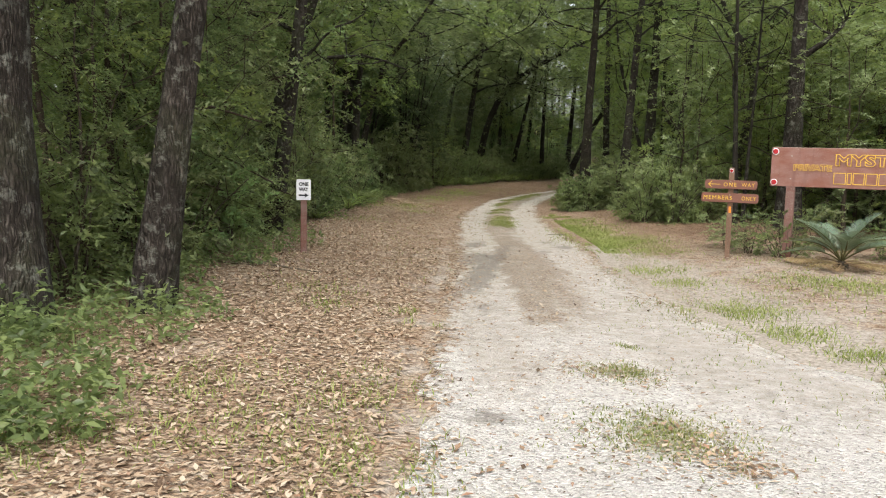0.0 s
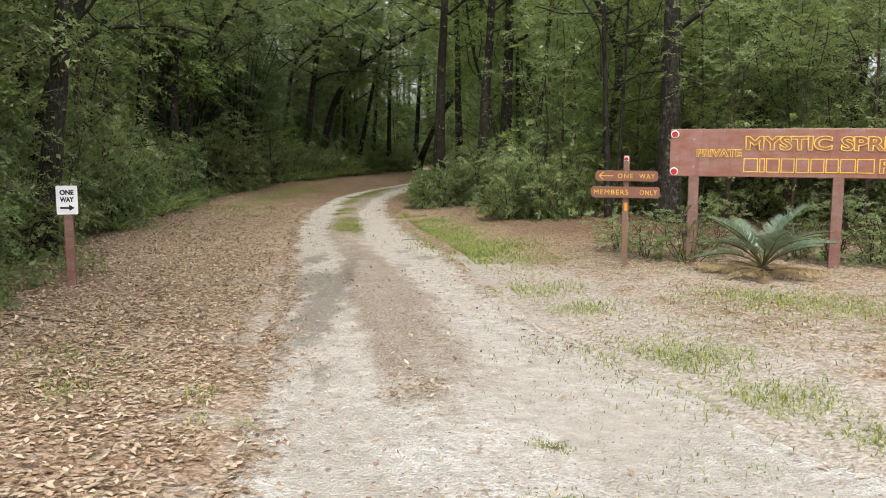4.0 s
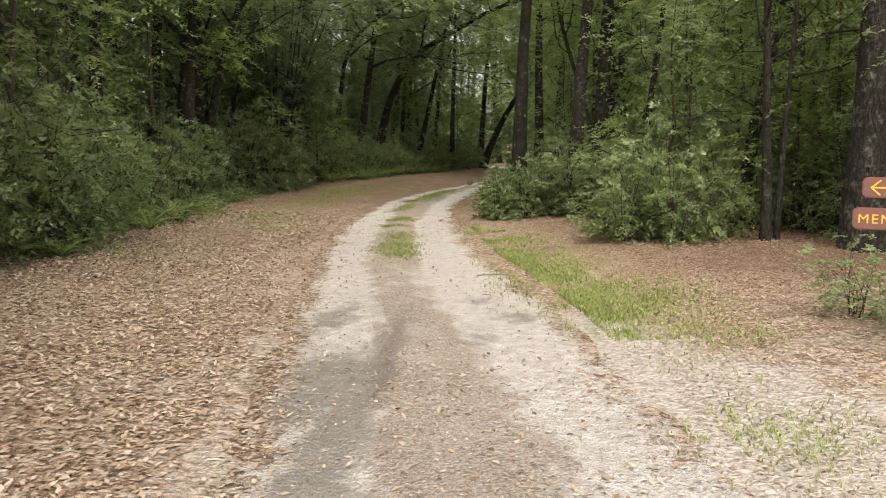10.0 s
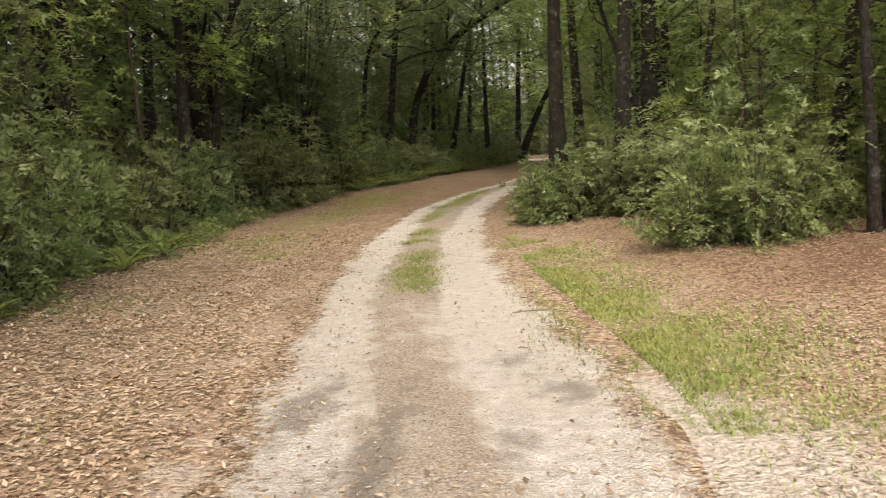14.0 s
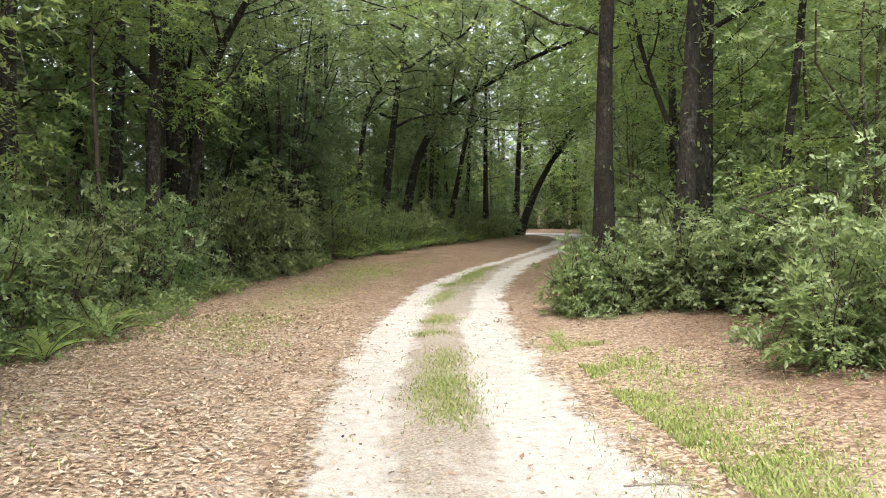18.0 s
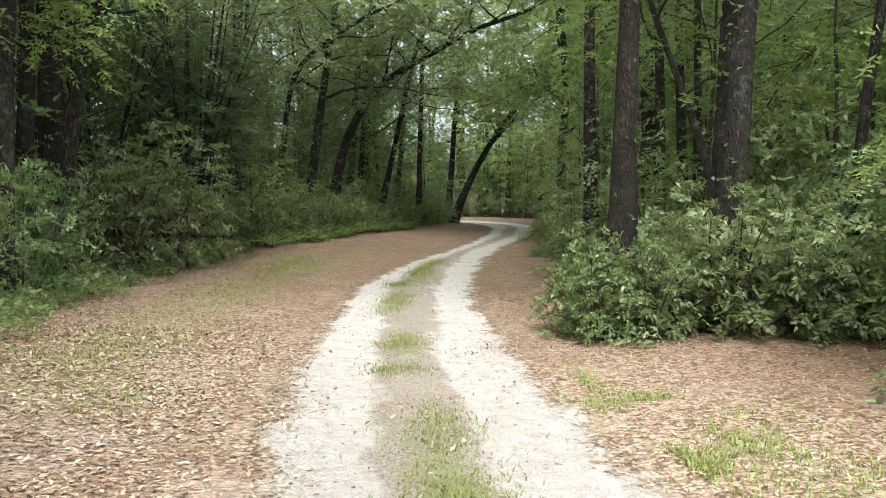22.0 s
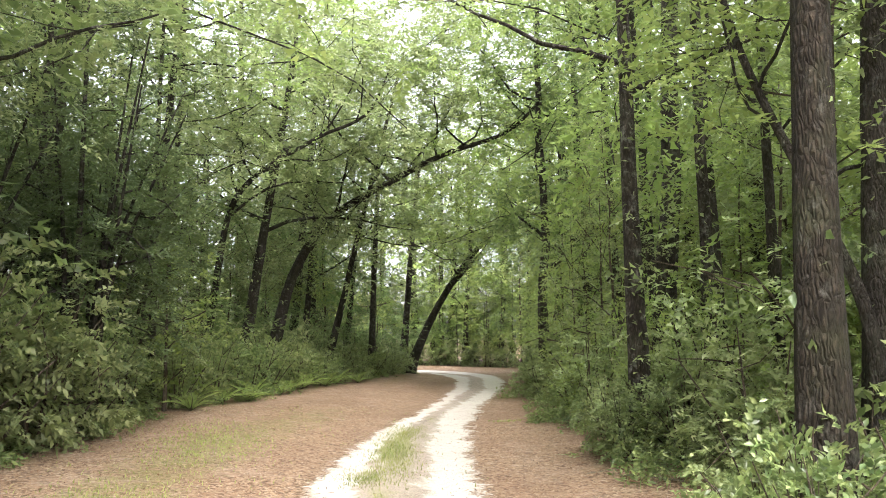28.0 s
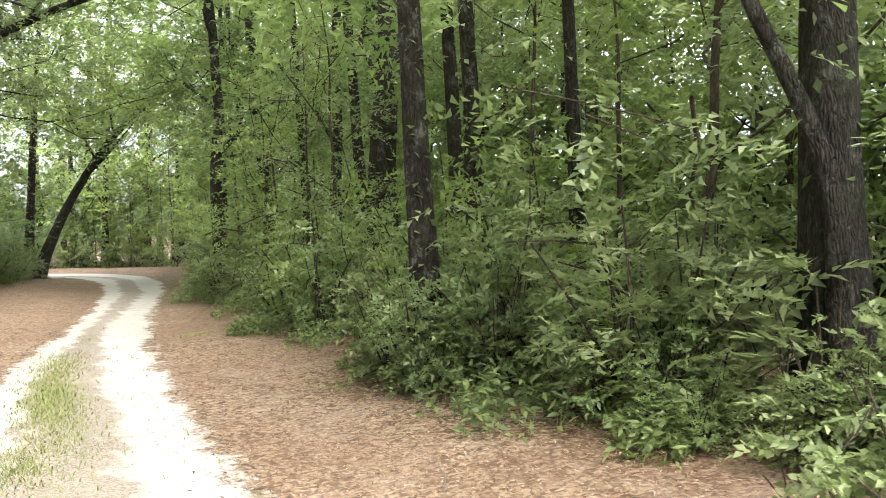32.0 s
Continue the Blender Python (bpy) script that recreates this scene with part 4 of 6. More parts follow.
# dark bushy cedars hung with drooping twigs
for sx, sy, ss, sh in ((-8.2, 34.6, 131, 7.2), (-9.9, 33.4, 132, 8.0), (-9.0, 37.2, 133, 7.0)):
    cedar = build_shrub("cedar", ss, sh, 2.4, 12, 17000, (0.12, 0.048), M["dark_leaf"], "dark bushy cedar with bare lower stems", "tree", "cedars", base=0.45, cover=0.5, stout=0.8, clump=12, half=True, bark=M["dark_bark"])
    cedar.matrix_basis = pose(sx, sy, ground_at(sx, sy))
    TAKEN.append((sx, sy, 1.6))
for sx, sy, ss, sh, sb in ((-9.4, 35.9, 177, 9.5, 4.6), (-8.4, 39.6, 178, 9.5, 4.4)):
    named_tree(sx, sy, ss, sh, 0.09, sb, 3.0, 12000, (0.1, 0.058), M["dark_bark"], M["grey_leaf"], "slender tree hung with grey-green foliage", limbs=14, cluster=0.5, rise=0.25, slim=0.4)
named_tree(-8.9, 29.9, 179, 8, 0.12, 3.8, 2.4, 9000, (0.1, 0.058), M["bark"], M["grey_leaf"], "grey tree leaning out towards the road",
           path=[(0, 0, 0), (0.6, -0.5, 2.6), (1.33, -1.2, 4.3), (2.5, -2.3, 5.4), (3.9, -3.0, 7.0)], limbs=11, rise=0.5, cluster=0.45)
named_tree(-8.3, 25.5, 139, 6.2, 0.05, 3.3, 2.7, 7500, (0.105, 0.066), M["twig"], M["pale_leaf"], "slim maple with a pale green leafy bough", limbs=9, cluster=0.22, rise=0.05)
named_tree(-7.7, 38.2, 134, 3.0, 0.04, 0.5, 1.1, 1500, (0.13, 0.08), M["twig"], M["pale_leaf"], "yellow-green sapling at the wood's edge", limbs=10, cluster=0.22)
# stout trees behind the sign
named_tree(9.3, 18.2, 135, 14, 0.22, 4.0, 3.2, 8600, (0.11, 0.06), M["dark_bark"], M["grey_leaf"], "dark stout tree behind the sign", lean=(0.4, 0), sides=14)
named_tree(12.6, 17.1, 136, 14, 0.2, 4.0, 3.2, 8100, (0.11, 0.06), M["dark_bark"], M["grey_leaf"], "dark tree in the woods", lean=(0.2, 0))
named_tree(8.6, 15.4, 137, 10, 0.05, 3.0, 1.8, 1500, (0.11, 0.06), M["dark_bark"], M["oak_leaf"], "thin dark pole behind the sign", sides=8)
named_tree(9.4, 17.8, 138, 7, 0.06, 1.2, 2.4, 1600, (0.1, 0.05), M["dark_bark"], M["oak_leaf"], "many-stemmed bare-branched small tree", limbs=18, lean=(0.8, -0.3))


def scatter():
    rng = random.Random(5)

    def free(x, y, r):
        return all((x - a) ** 2 + (y - b) ** 2 > (r + c) ** 2 * 0.5 for a, b, c in TAKEN)

    def fill(protos, number, gap, box, near=0.8, deep=60.0, size=(0.85, 1.15), tilt=3, tall=(0.9, 1.1)):
        done = tries = 0
        while done < number and tries < number * 60:
            tries += 1
            x, y = rng.uniform(box[0], box[1]), rng.uniform(box[2], box[3])
            w = wood_gap(x, y)
            if near < w < deep and free(x, y, gap):
                TAKEN.append((x, y, gap))
                plant(protos[rng.randrange(len(protos))], x, y, rng.uniform(0, 360), rng.uniform(*size), rng.uniform(*tall), rng.uniform(-tilt, tilt))
                done += 1

    # tall trees
    near_trees, far_trees = TALL[:3], TALL[3:]
    fill(near_trees[:2], 8, 1.5, (-16, 0, 9, 30), 2.0, 9)
    fill(far_trees, 11, 1.4, (-18, 0, 30, 46), 2.4, 9)
    fill(far_trees, 9, 1.4, (-14, 0, 46, 70), 2.2, 8)
    fill(near_trees[2:], 4, 1.5, (3.5, 16, 21, 36), 3.0, 9)
    fill(far_trees, 12, 1.3, (0, 16, 36, 66), 0.9, 6)
    fill(far_trees, 7, 1.6, (9, 27, 16, 40), 9, 24)
    fill(far_trees, 20, 1.3, (-12, 22, 71, 90), 1.0)

    # understorey screen inside both edges
    def screen(side, y0, y1, step, rows):
        s = -1 if side is WOOD_L else 1
        for r in range(rows):
            y = y0 + 0.6 * r
            while y < y1:
                x = float(np.interp(y, WOOD_Y, side)) + s * (1.5 + (1.7 + 0.25 * r) * r + rng.uniform(-0.4, 0.5))
                low = side is WOOD_L and (39 < y < 57 and r < 2)
                far = (1, 1, 2) if s > 0 else (0, 2) if y > 33 else (0, 1, 2)
                cedar = side is WOOD_L and 33 < y < 39 and r == 0
                if free(x, y, 0.0) and not cedar and not (low and y > 43):
                    plant((UNDER[rng.choice((0, 1, 3, 4, 4))] if s < 0 else UNDER[rng.choice((1, 3, 3, 4))]) if y < 44 and r == 0 else FAR_UNDER[rng.choice(far)], x, y, rng.uniform(0, 360), rng.uniform(0.8, 1.2) * (0.5 if low else 1.0 + 0.12 * r), rng.uniform(0.95, 1.2) * (1.0 if low else 1.0 + 0.16 * r), rng.uniform(-5, 5))
                y += step * (0.75 + 0.012 * y) * rng.uniform(0.85, 1.15)

    screen(WOOD_L, 8.0, 64, 1.9, 3)
    screen(WOOD_R, 29.5, 69, 2.0, 4)
    for k in range(8):
        y = 7.8 + 0.85 * k
        x = float(np.interp(y, WOOD_Y, WOOD_L)) - rng.uniform(0.75, 1.2)
        if free(x, y, 0.0):
            plant(UNDER[(0, 2)[k % 2]], x, y, rng.uniform(0, 360), rng.uniform(0.6, 0.85), rng.uniform(0.95, 1.25), rng.uniform(-5, 5))
    for k in range(40):
        a = radians(15 + 51 * k / 40 + rng.uniform(-2, 2))
        d = (11.8, 14.5, 17.5)[k % 3] + rng.uniform(0, 2)
        x, y = -0.2 + d * math.sin(a), 9.7 + d * math.cos(a)
        if free(x, y, 0.3):
            plant((UNDER[1], UNDER[3], UNDER[4], UNDER[2], UNDER[1])[rng.randrange(5)] if k % 3 < 2 else FAR_UNDER[rng.randrange(3)], x, y, rng.uniform(0, 360), rng.uniform(0.8, 1.25), rng.uniform(0.9, 1.15), rng.uniform(-5, 5))
    for k, (x, y) in enumerate(((4.9, 18.7), (5.7, 17.9), (6.7, 17.3), (7.5, 16.4), (8.5, 15.7), (9.3, 14.7), (6.1, 19.2), (8.2, 17.6), (9.6, 16.4))):
        plant(UNDER[(1, 3, 4)[k % 3]], x, y, rng.uniform(0, 360), rng.uniform(0.75, 1.05), rng.uniform(0.9, 1.15), rng.uniform(-4, 4))
    for k in range(26):
        u = k / 25
        x = -16.0 + 20.5 * u
        y = float(np.interp(x, [-16, -4, 1.5, 4.0, 4.6], [77.5, 76.2, 73.6, 70.6, 69.5]))
        plant(FAR_SHRUB[k % 2], x - 0.3, y + 0.9 + rng.uniform(0, 0.8), rng.uniform(0, 360), rng.uniform(0.9, 1.3), 1.1)
        plant(FAR_UNDER[k % 3], x - 0.5, y + 3.2 + rng.uniform(-0.6, 1.2), rng.uniform(0, 360), rng.uniform(0.8, 1.2))
    for k, (x, y) in enumerate(((1.9, 22.4), (2.3, 23.4), (4.7, 21.3), (5.6, 20.7), (3.9, 22.6), (6.6, 20.3), (5.2, 22.4), (7.6, 19.9), (6.3, 21.9))):
        plant(UNDER[(1, 3, 4, 1, 3)[k % 5]], x, y, rng.uniform(0, 360), rng.uniform(0.65, 0.95), rng.uniform(0.9, 1.15))
    fill(FAR_UNDER, 8, 1.0, (-9, 18, 71, 82), 0.3, 20, (0.9, 1.4))
    for k in range(15):
        x, y = -7 + 0.95 * k + rng.uniform(-0.4, 0.4), 73.5 + 3.2 * (k % 3) + rng.uniform(-0.7, 0.7)
        if wood_gap(x, y) > 0.4:
            plant(FAR_UNDER[(1, 1, 0)[k % 3]], x, y, rng.uniform(0, 360), rng.uniform(1.3, 1.9), rng.uniform(0.95, 1.2))

    # deep woods on all sides
    for k in range(20):
        y = 6 + 2.7 * k
        plant(BELT[0 if k % 2 else 2], float(np.interp(y, WOOD_Y, WOOD_L)) - 7.6 - 2.2 * (k % 2) + rng.uniform(-0.6, 0.6), y, rng.uniform(0, 360), rng.uniform(0.9, 1.25))
    for k in range(15):
        y = 27 + 2.6 * k
        plant(BELT[1 if k % 3 else 2], max(10.0, float(np.interp(y, WOOD_Y, WOOD_R)) + 8.5) + 2.2 * (k % 2) + rng.uniform(-0.6, 0.6), y, rng.uniform(0, 360), rng.uniform(0.9, 1.25))
    for k in range(24):
        x, y = 5.6 + 1.9 * (k % 4) + rng.uniform(-0.5, 0.5), 25.5 + 0.95 * k + rng.uniform(-0.4, 0.4)
        plant(FAR_UNDER[(1, 2, 1)[k % 3]], x, y, rng.uniform(0, 360), rng.uniform(1.0, 1.4), rng.uniform(1.0, 1.3))
        plant(FAR_SHRUB[k % 2], x - 0.9, y + 0.3, rng.uniform(0, 360), rng.uniform(1.1, 1.5), 1.2)
    for k in range(9):
        plant(BELT[(1, 2, 0)[k % 3]], 6.2 + 1.6 * (k % 3), 28.5 + 1.6 * k, rng.uniform(0, 360), rng.uniform(0.5, 0.65))
    for k in range(12):
        a = radians(26 + 4.4 * k)
        d = 20.5 + 2.3 * (k % 2) + rng.uniform(0, 1)
        plant(BELT[(1, 2, 1)[k % 3]], -0.2 + d * math.sin(a), 9.7 + d * math.cos(a), rng.uniform(0, 360), rng.uniform(0.9, 1.25))
    for k in range(18):
        plant(BELT[0 if k % 2 else 2], -9.8 - 2.4 * (k % 3) + rng.uniform(-0.6, 0.6), 1.5 + 1.9 * k, rng.uniform(0, 360), rng.uniform(0.95, 1.3))
    for k in range(16):
        plant(BELT[(1, 2, 0)[k % 3]], -22 + 2.5 * k, 89 + 3 * (k % 2), rng.uniform(0, 360), rng.uniform(1.6, 2.0))
    for k in range(14):
        plant(BELT[(1, 0, 2)[k % 3]], -9 + 2.2 * k, 81 + 2.5 * (k % 2), rng.uniform(0, 360), rng.uniform(1.0, 1.5))

    for k in range(17):
        y = 39.5 + 1.5 * k
        e = float(np.interp(y, WOOD_Y, WOOD_L))
        plant(FAR_UNDER[(0, 2)[k % 2]], e - 4.3 + rng.uniform(-0.5, 0.5), y, rng.uniform(0, 360), rng.uniform(0.85, 1.15))
        plant(FAR_SHRUB[k % 2], e - 2.4 + rng.uniform(-0.4, 0.4), y + 0.7, rng.uniform(0, 360), rng.uniform(1.1, 1.5), 1.25)
        if k % 2:
            plant(BELT[0 if k % 4 == 1 else 2], e - 6.2, y, rng.uniform(0, 360), rng.uniform(0.75, 0.95))

    # shrubs along both edges of the woods
    def edge(side, y0, y1, step, rows, size):
        y = y0
        while y < y1:
            e = float(np.interp(y, WOOD_Y, side))
            s = -1 if side is WOOD_L else 1
            for r in range(rows):
                x = e + s * (0.55 + 0.95 * r + rng.uniform(-0.2, 0.3))
                yy = y + rng.uniform(-0.4, 0.4)
                plant((SHRUB[rng.randrange(5)] if s < 0 else SHRUB[rng.choice((1, 3, 5, 5))]) if y < 40 else FAR_SHRUB[rng.randrange(2)], x, yy, rng.uniform(0, 360), rng.uniform(*size), rng.uniform(0.95, 1.4) * (1.22 if side is WOOD_L and 14 < y < 34 else 1.0))
            y += step * (0.8 + 0.02 * y)
        return

    edge(WOOD_L, 7.8, 64.5, 0.95, 2, (0.85, 1.25))
    edge(WOOD_R, 29.5, 69.5, 1.0, 2, (0.8, 1.2))
    for k in range(24):
        a = radians(6 + 2.5 * k)
        d = rng.uniform(14.5, 19)
        plant(FAR_SHRUB[k % 2], -0.2 + d * math.sin(a), 9.7 + d * math.cos(a), rng.uniform(0, 360), rng.uniform(0.9, 1.4), 1.2)
    for k in range(16):
        a = radians(8 + 3.6 * k)
        d = rng.uniform(12.0, 14.5)
        plant(SHRUB[(1, 3, 5)[k % 3]], -0.2 + d * math.sin(a), 9.7 + d * math.cos(a), rng.uniform(0, 360), rng.uniform(0.7, 1.1))
    for _ in range(90):
        y = rng.uniform(5, 45)
        side = rng.random() < 0.6
        e = float(np.interp(y, WOOD_Y, WOOD_L if side else WOOD_R))
        x = e + (-1 if side else 1) * rng.uniform(-0.35, 0.6)
        if not side and y < 19:
            continue
        WEED_SPOTS.append((x, y, rng.uniform(0.7, 1.4)))


scatter()
# the two large bushes on the inner side of the bend
FINE = [build_shrub("shrub", 151 + i, 1.3, 0.95, 13, 3700, (0.082, 0.043), M["grey_leaf"] if i % 2 else M["shrub_leaf"], "broad fine-leaved green bush beside the road", group="roadside bushes", cover=0.25, clump=10) for i in range(3)]
for bx, by, bs, bt, k in ((0.95, 20.4, 0.75, 1.15, 0), (1.6, 20.35, 0.85, 1.3, 2), (1.35, 21.1, 0.85, 1.45, 1), (2.3, 20.9, 0.8, 1.35, 3),
                          (-1.0, 25.2, 0.6, 1.2, 0), (-0.95, 24.8, 0.55, 1.15, 3), (-0.75, 25.1, 0.65, 1.2, 2), (-0.45, 24.7, 0.7, 1.1, 4), (-0.2, 25.0, 0.75, 1.05, 0), (0.45, 24.8, 0.9, 1.05, 1), (-0.65, 26.3, 0.6, 1.1, 4), (1.1, 24.6, 0.95, 1.0, 1), (1.9, 24.4, 1.0, 1.1, 3),
                          (0.6, 25.8, 1.0, 1.2, 2), (0.75, 27.5, 0.55, 1.1, 0), (2.8, 24.2, 1.0, 1.15, 1), (1.6, 25.6, 1.1, 1.2, 0), (0.85, 28.95, 0.7, 1.1, 4), (-0.3, 31.1, 0.6, 1.15, 1), (-0.15, 31.9, 0.7, 1.2, 2), (0.3, 30.7, 0.75, 1.2, 0), (0.5, 31.3, 0.8, 1.2, 4),
                          (0.45, 28.9, 0.55, 1.0, 0), (0.4, 29.5, 0.5, 1.0, 2), (0.6, 27.7, 0.5, 0.95, 0), (0.95, 27.2, 0.6, 1.0, 2), (0.3, 28.35, 0.4, 0.9, 0),
                          (-7.75, 32.0, 1.25, 1.3, 1), (-8.1, 30.7, 1.35, 1.3, 1), (-7.9, 33.4, 1.15, 1.2, 1)):
    plant(FINE[k % 3], bx, by, 67 * k + 31 * bx, bs, bt * (1.18 if 24 < by < 26.5 else 1.08), label="broad fine-leaved green bush beside the road")
for bx, by, bs, k in ((-3.5, 4.5, 1.3, 0), (-3.75, 5.2, 1.5, 1), (-3.6, 6.1, 1.2, 2), (-4.2, 5.0, 1.6, 1), (-3.9, 6.6, 1.2, 1), (-3.55, 7.0, 1.0, 2), (-4.5, 7.6, 1.4, 1), (-4.6, 8.3, 1.4, 0),
                      (-3.1, 3.6, 1.1, 1), (-3.45, 3.4, 1.3, 2), (-2.9, 3.9, 0.9, 1), (-3.7, 4.0, 1.6, 1), (-4.1, 5.6, 1.7, 0), (-3.2, 4.9, 0.9, 2), (-3.1, 4.2, 1.2, 2), (-3.3, 3.8, 1.4, 0), (-5.0, 11.0, 1.3, 1), (-4.7, 12.6, 1.2, 0)):
    WEED_SPOTS.append((bx, by, bs))


evergreen = build_shrub("evergreen_shrub", 161, 1.15, 0.6, 7, 330, (0.15, 0.065), M["grey_leaf"], "young evergreen shrub with large grey-green leaves", cover=0.35, clump=6)
plant(evergreen, 0.85, 28.05, 20, 0.95, 1.0)

# ---- signs ----
def text_mesh(words, size, outline=0.0, depth=0.002, bold=0.0, wide=1.0):
    """Letters standing upright in the xz plane, centred, facing -y."""
    cu = bpy.data.curves.new("writing", "FONT")
    cu.body, cu.size, cu.align_x, cu.align_y = words, size, "CENTER", "CENTER"
    cu.resolution_u = 3
    cu.space_character = wide
    cu.offset = bold
    if outline:
        cu.fill_mode, cu.bevel_depth, cu.bevel_resolution = "NONE", outline, 1
    else:
        cu.extrude = depth
    ob = bpy.data.objects.new("writing", cu)
    scene.collection.objects.link(ob)
    bpy.context.view_layer.update()
    me = bpy.data.meshes.new_from_object(ob.evaluated_get(bpy.context.evaluated_depsgraph_get()))
    bpy.data.objects.remove(ob)
    bpy.data.curves.remove(cu)
    me.transform(pose(0, 0, 0, 90))
    me.materials.clear()
    return me


def lettering(words, size, at, parent, material, name="lettering", label="", width=0.0, **more):
    """Writing of a given cap height and width."""
    me = text_mesh(words, size / 0.7, **more)
    ob = put_mesh(name, me, material, parent, label)
    co = np.array([v.co for v in me.vertices])
    mid, span = (co.max(0) + co.min(0)) / 2, co.max(0) - co.min(0)
    sx, sz = (width / span[0] if width else 1.0), size / span[2]
    ob.matrix_basis = Matrix.Translation(at) @ Matrix.Diagonal((sx, 1, sz, 1)) @ Matrix.Translation((-mid[0], 0, -mid[2]))
    return ob


def disc_bm(radius, depth, at, sides=20):
    bm = bmesh.new()
    bmesh.ops.create_cone(bm, cap_ends=True, segments=sides, radius1=radius, radius2=radius * 0.92, depth=depth)
    bmesh.ops.rotate(bm, cent=(0, 0, 0), matrix=Matrix.Rotation(radians(90), 3, "X"), verts=bm.verts)
    bmesh.ops.translate(bm, vec=at, verts=bm.verts)
    return bm


def rounded_plank(length, height, thick, corner, at):
    bm = bmesh.new()
    vs = []
    for cx, cz, a0 in ((1, 1, 0), (-1, 1, 90), (-1, -1, 180), (1, -1, 270)):
        for k in range(4):
            a = radians(a0 + 30 * k)
            vs.append(bm.verts.new((cx * (length / 2 - corner) + corner * math.cos(a), 0, cz * (height / 2 - corner) + corner * math.sin(a))))
    f = bm.faces.new(vs)
    ext = bmesh.ops.extrude_face_region(bm, geom=[f])
    bmesh.ops.translate(bm, vec=(0, thick, 0), verts=[v for v in ext["geom"] if isinstance(v, bmesh.types.BMVert)])
    bmesh.ops.recalc_face_normals(bm, faces=bm.faces)
    bmesh.ops.bevel(bm, geom=[e for e in bm.edges if len(e.link_faces) == 2 and e.calc_face_angle() > 1.0], offset=0.006, segments=2, affect="EDGES")
    bmesh.ops.translate(bm, vec=at, verts=bm.verts)
    return bm


def big_sign():
    L, H, low = 4.14, 0.585, 1.045
    turn = -18.5
    ax, ay = 2.51, 13.83
    cx, cy = ax + 0.5 * L * math.cos(radians(turn)), ay + 0.5 * L * math.sin(radians(turn))
    root = thing("park_sign", pose(cx, cy, 0, 0, 0, turn), "long brown-red wooden park sign with yellow routed letters", "sign")
    part("board", box_bm(L, 0.09, H, 0.008, (0, 0, low + H / 2)), M["sign_red"], root)
    part("top_edge", box_bm(L - 0.02, 0.084, 0.008, 0.003, (0, 0, low + H + 0.003)), M["edge_worn"], root, "peeling pale top edge of a sign board")
    for k, f in enumerate((0.072, 0.475, 0.9)):
        x = (f - 0.5) * L
        wx, wy = cx + x * math.cos(radians(turn)), cy + x * math.sin(radians(turn))
        g = ground_at(wx, wy) - 0.3
        bm = box_bm(0.125, 0.1, low + 0.02 - g, 0.006, (x, 0.005, (low + 0.02 + g) / 2))
        part("post", bm, M["post_red"], root, "faded brown square wooden post")
    z = low + H / 2
    front = -0.049
    for word, size, x, dz, wide in (("MYSTIC", 0.182, -0.684, 0.122, 0.985), ("SPRINGS", 0.182, 0.453, 0.115, 1.12), ("PARK", 0.172, 0.653, -0.148, 0.667),
                                    ("PRIVATE", 0.1, -1.48, 0.0, 0.536), ("PRIVATE", 0.1, 1.41, -0.02, 0.57)):
        big = size > 0.15
        lettering(word, size, (x, front + 0.001, z + dz), root, M["sign_red"], "lettering", "brown-red letter faces", wide, depth=0.003, bold=0.01 if big else 0.004)
        lettering(word, size, (x, front - 0.001, z + dz), root, M["yellow"], "letter_outline", "yellow outlined letters", wide, outline=0.0068 if big else 0.0045, bold=0.01 if big else 0.004)
    # the trade name stands as plain outlined blocks
    x = -0.457 - 1.463 / 2
    for w in (0.17, 0.065, 0.155, 0.155, 0.15, 0.155, 0.145, 0.17, 0.19):
        z0, h, cx0 = z - 0.148, 0.172, x + w / 2
        part("letter_block", box_bm(w - 0.022, 0.004, h - 0.02, 0, (cx0, front, z0)), M["sign_red"], root, "plain brown-red block")
        for dx, dz, sx, sz in ((-w / 2 + 0.006, 0, 0.011, h), (w / 2 - 0.006, 0, 0.011, h), (0, h / 2 - 0.006, w - 0.024, 0.011), (0, 0.006 - h / 2, w - 0.024, 0.011)):
            part("block_edge", box_bm(sx, 0.008, sz, 0.002, (cx0 + dx, front, z0 + dz), 1), M["yellow"], root, "yellow painted block edge")
        x += w + 0.0135
    for sx in (-1, 1):
        for sz in (-1, 1):
            at = (sx * (L / 2 - 0.055), front, z + sz * (H / 2 - 0.06))
            rim = part("reflector_plate", disc_bm(0.051, 0.01, at), M["white"], root, "white round backing of a reflector")
            part("reflector", disc_bm(0.042, 0.014, (at[0], at[1] - 0.003, at[2])), M["reflector"], rim, "round red reflector")
    for x in (-1.78, 1.68, -0.1):
        for dz in (-0.17, 0.17):
            part("bolt", disc_bm(0.011, 0.012, (x, front, z + dz), 10), M["steel"], root, "rusty bolt head")
    # split board end
    part("batten", box_bm(0.02, 0.012, 0.36, 0.003, (1.74, front, z - 0.03)), M["edge_worn"], root, "pale scraped strip on the board")
    TAKEN.append((cx, cy, 2.2))


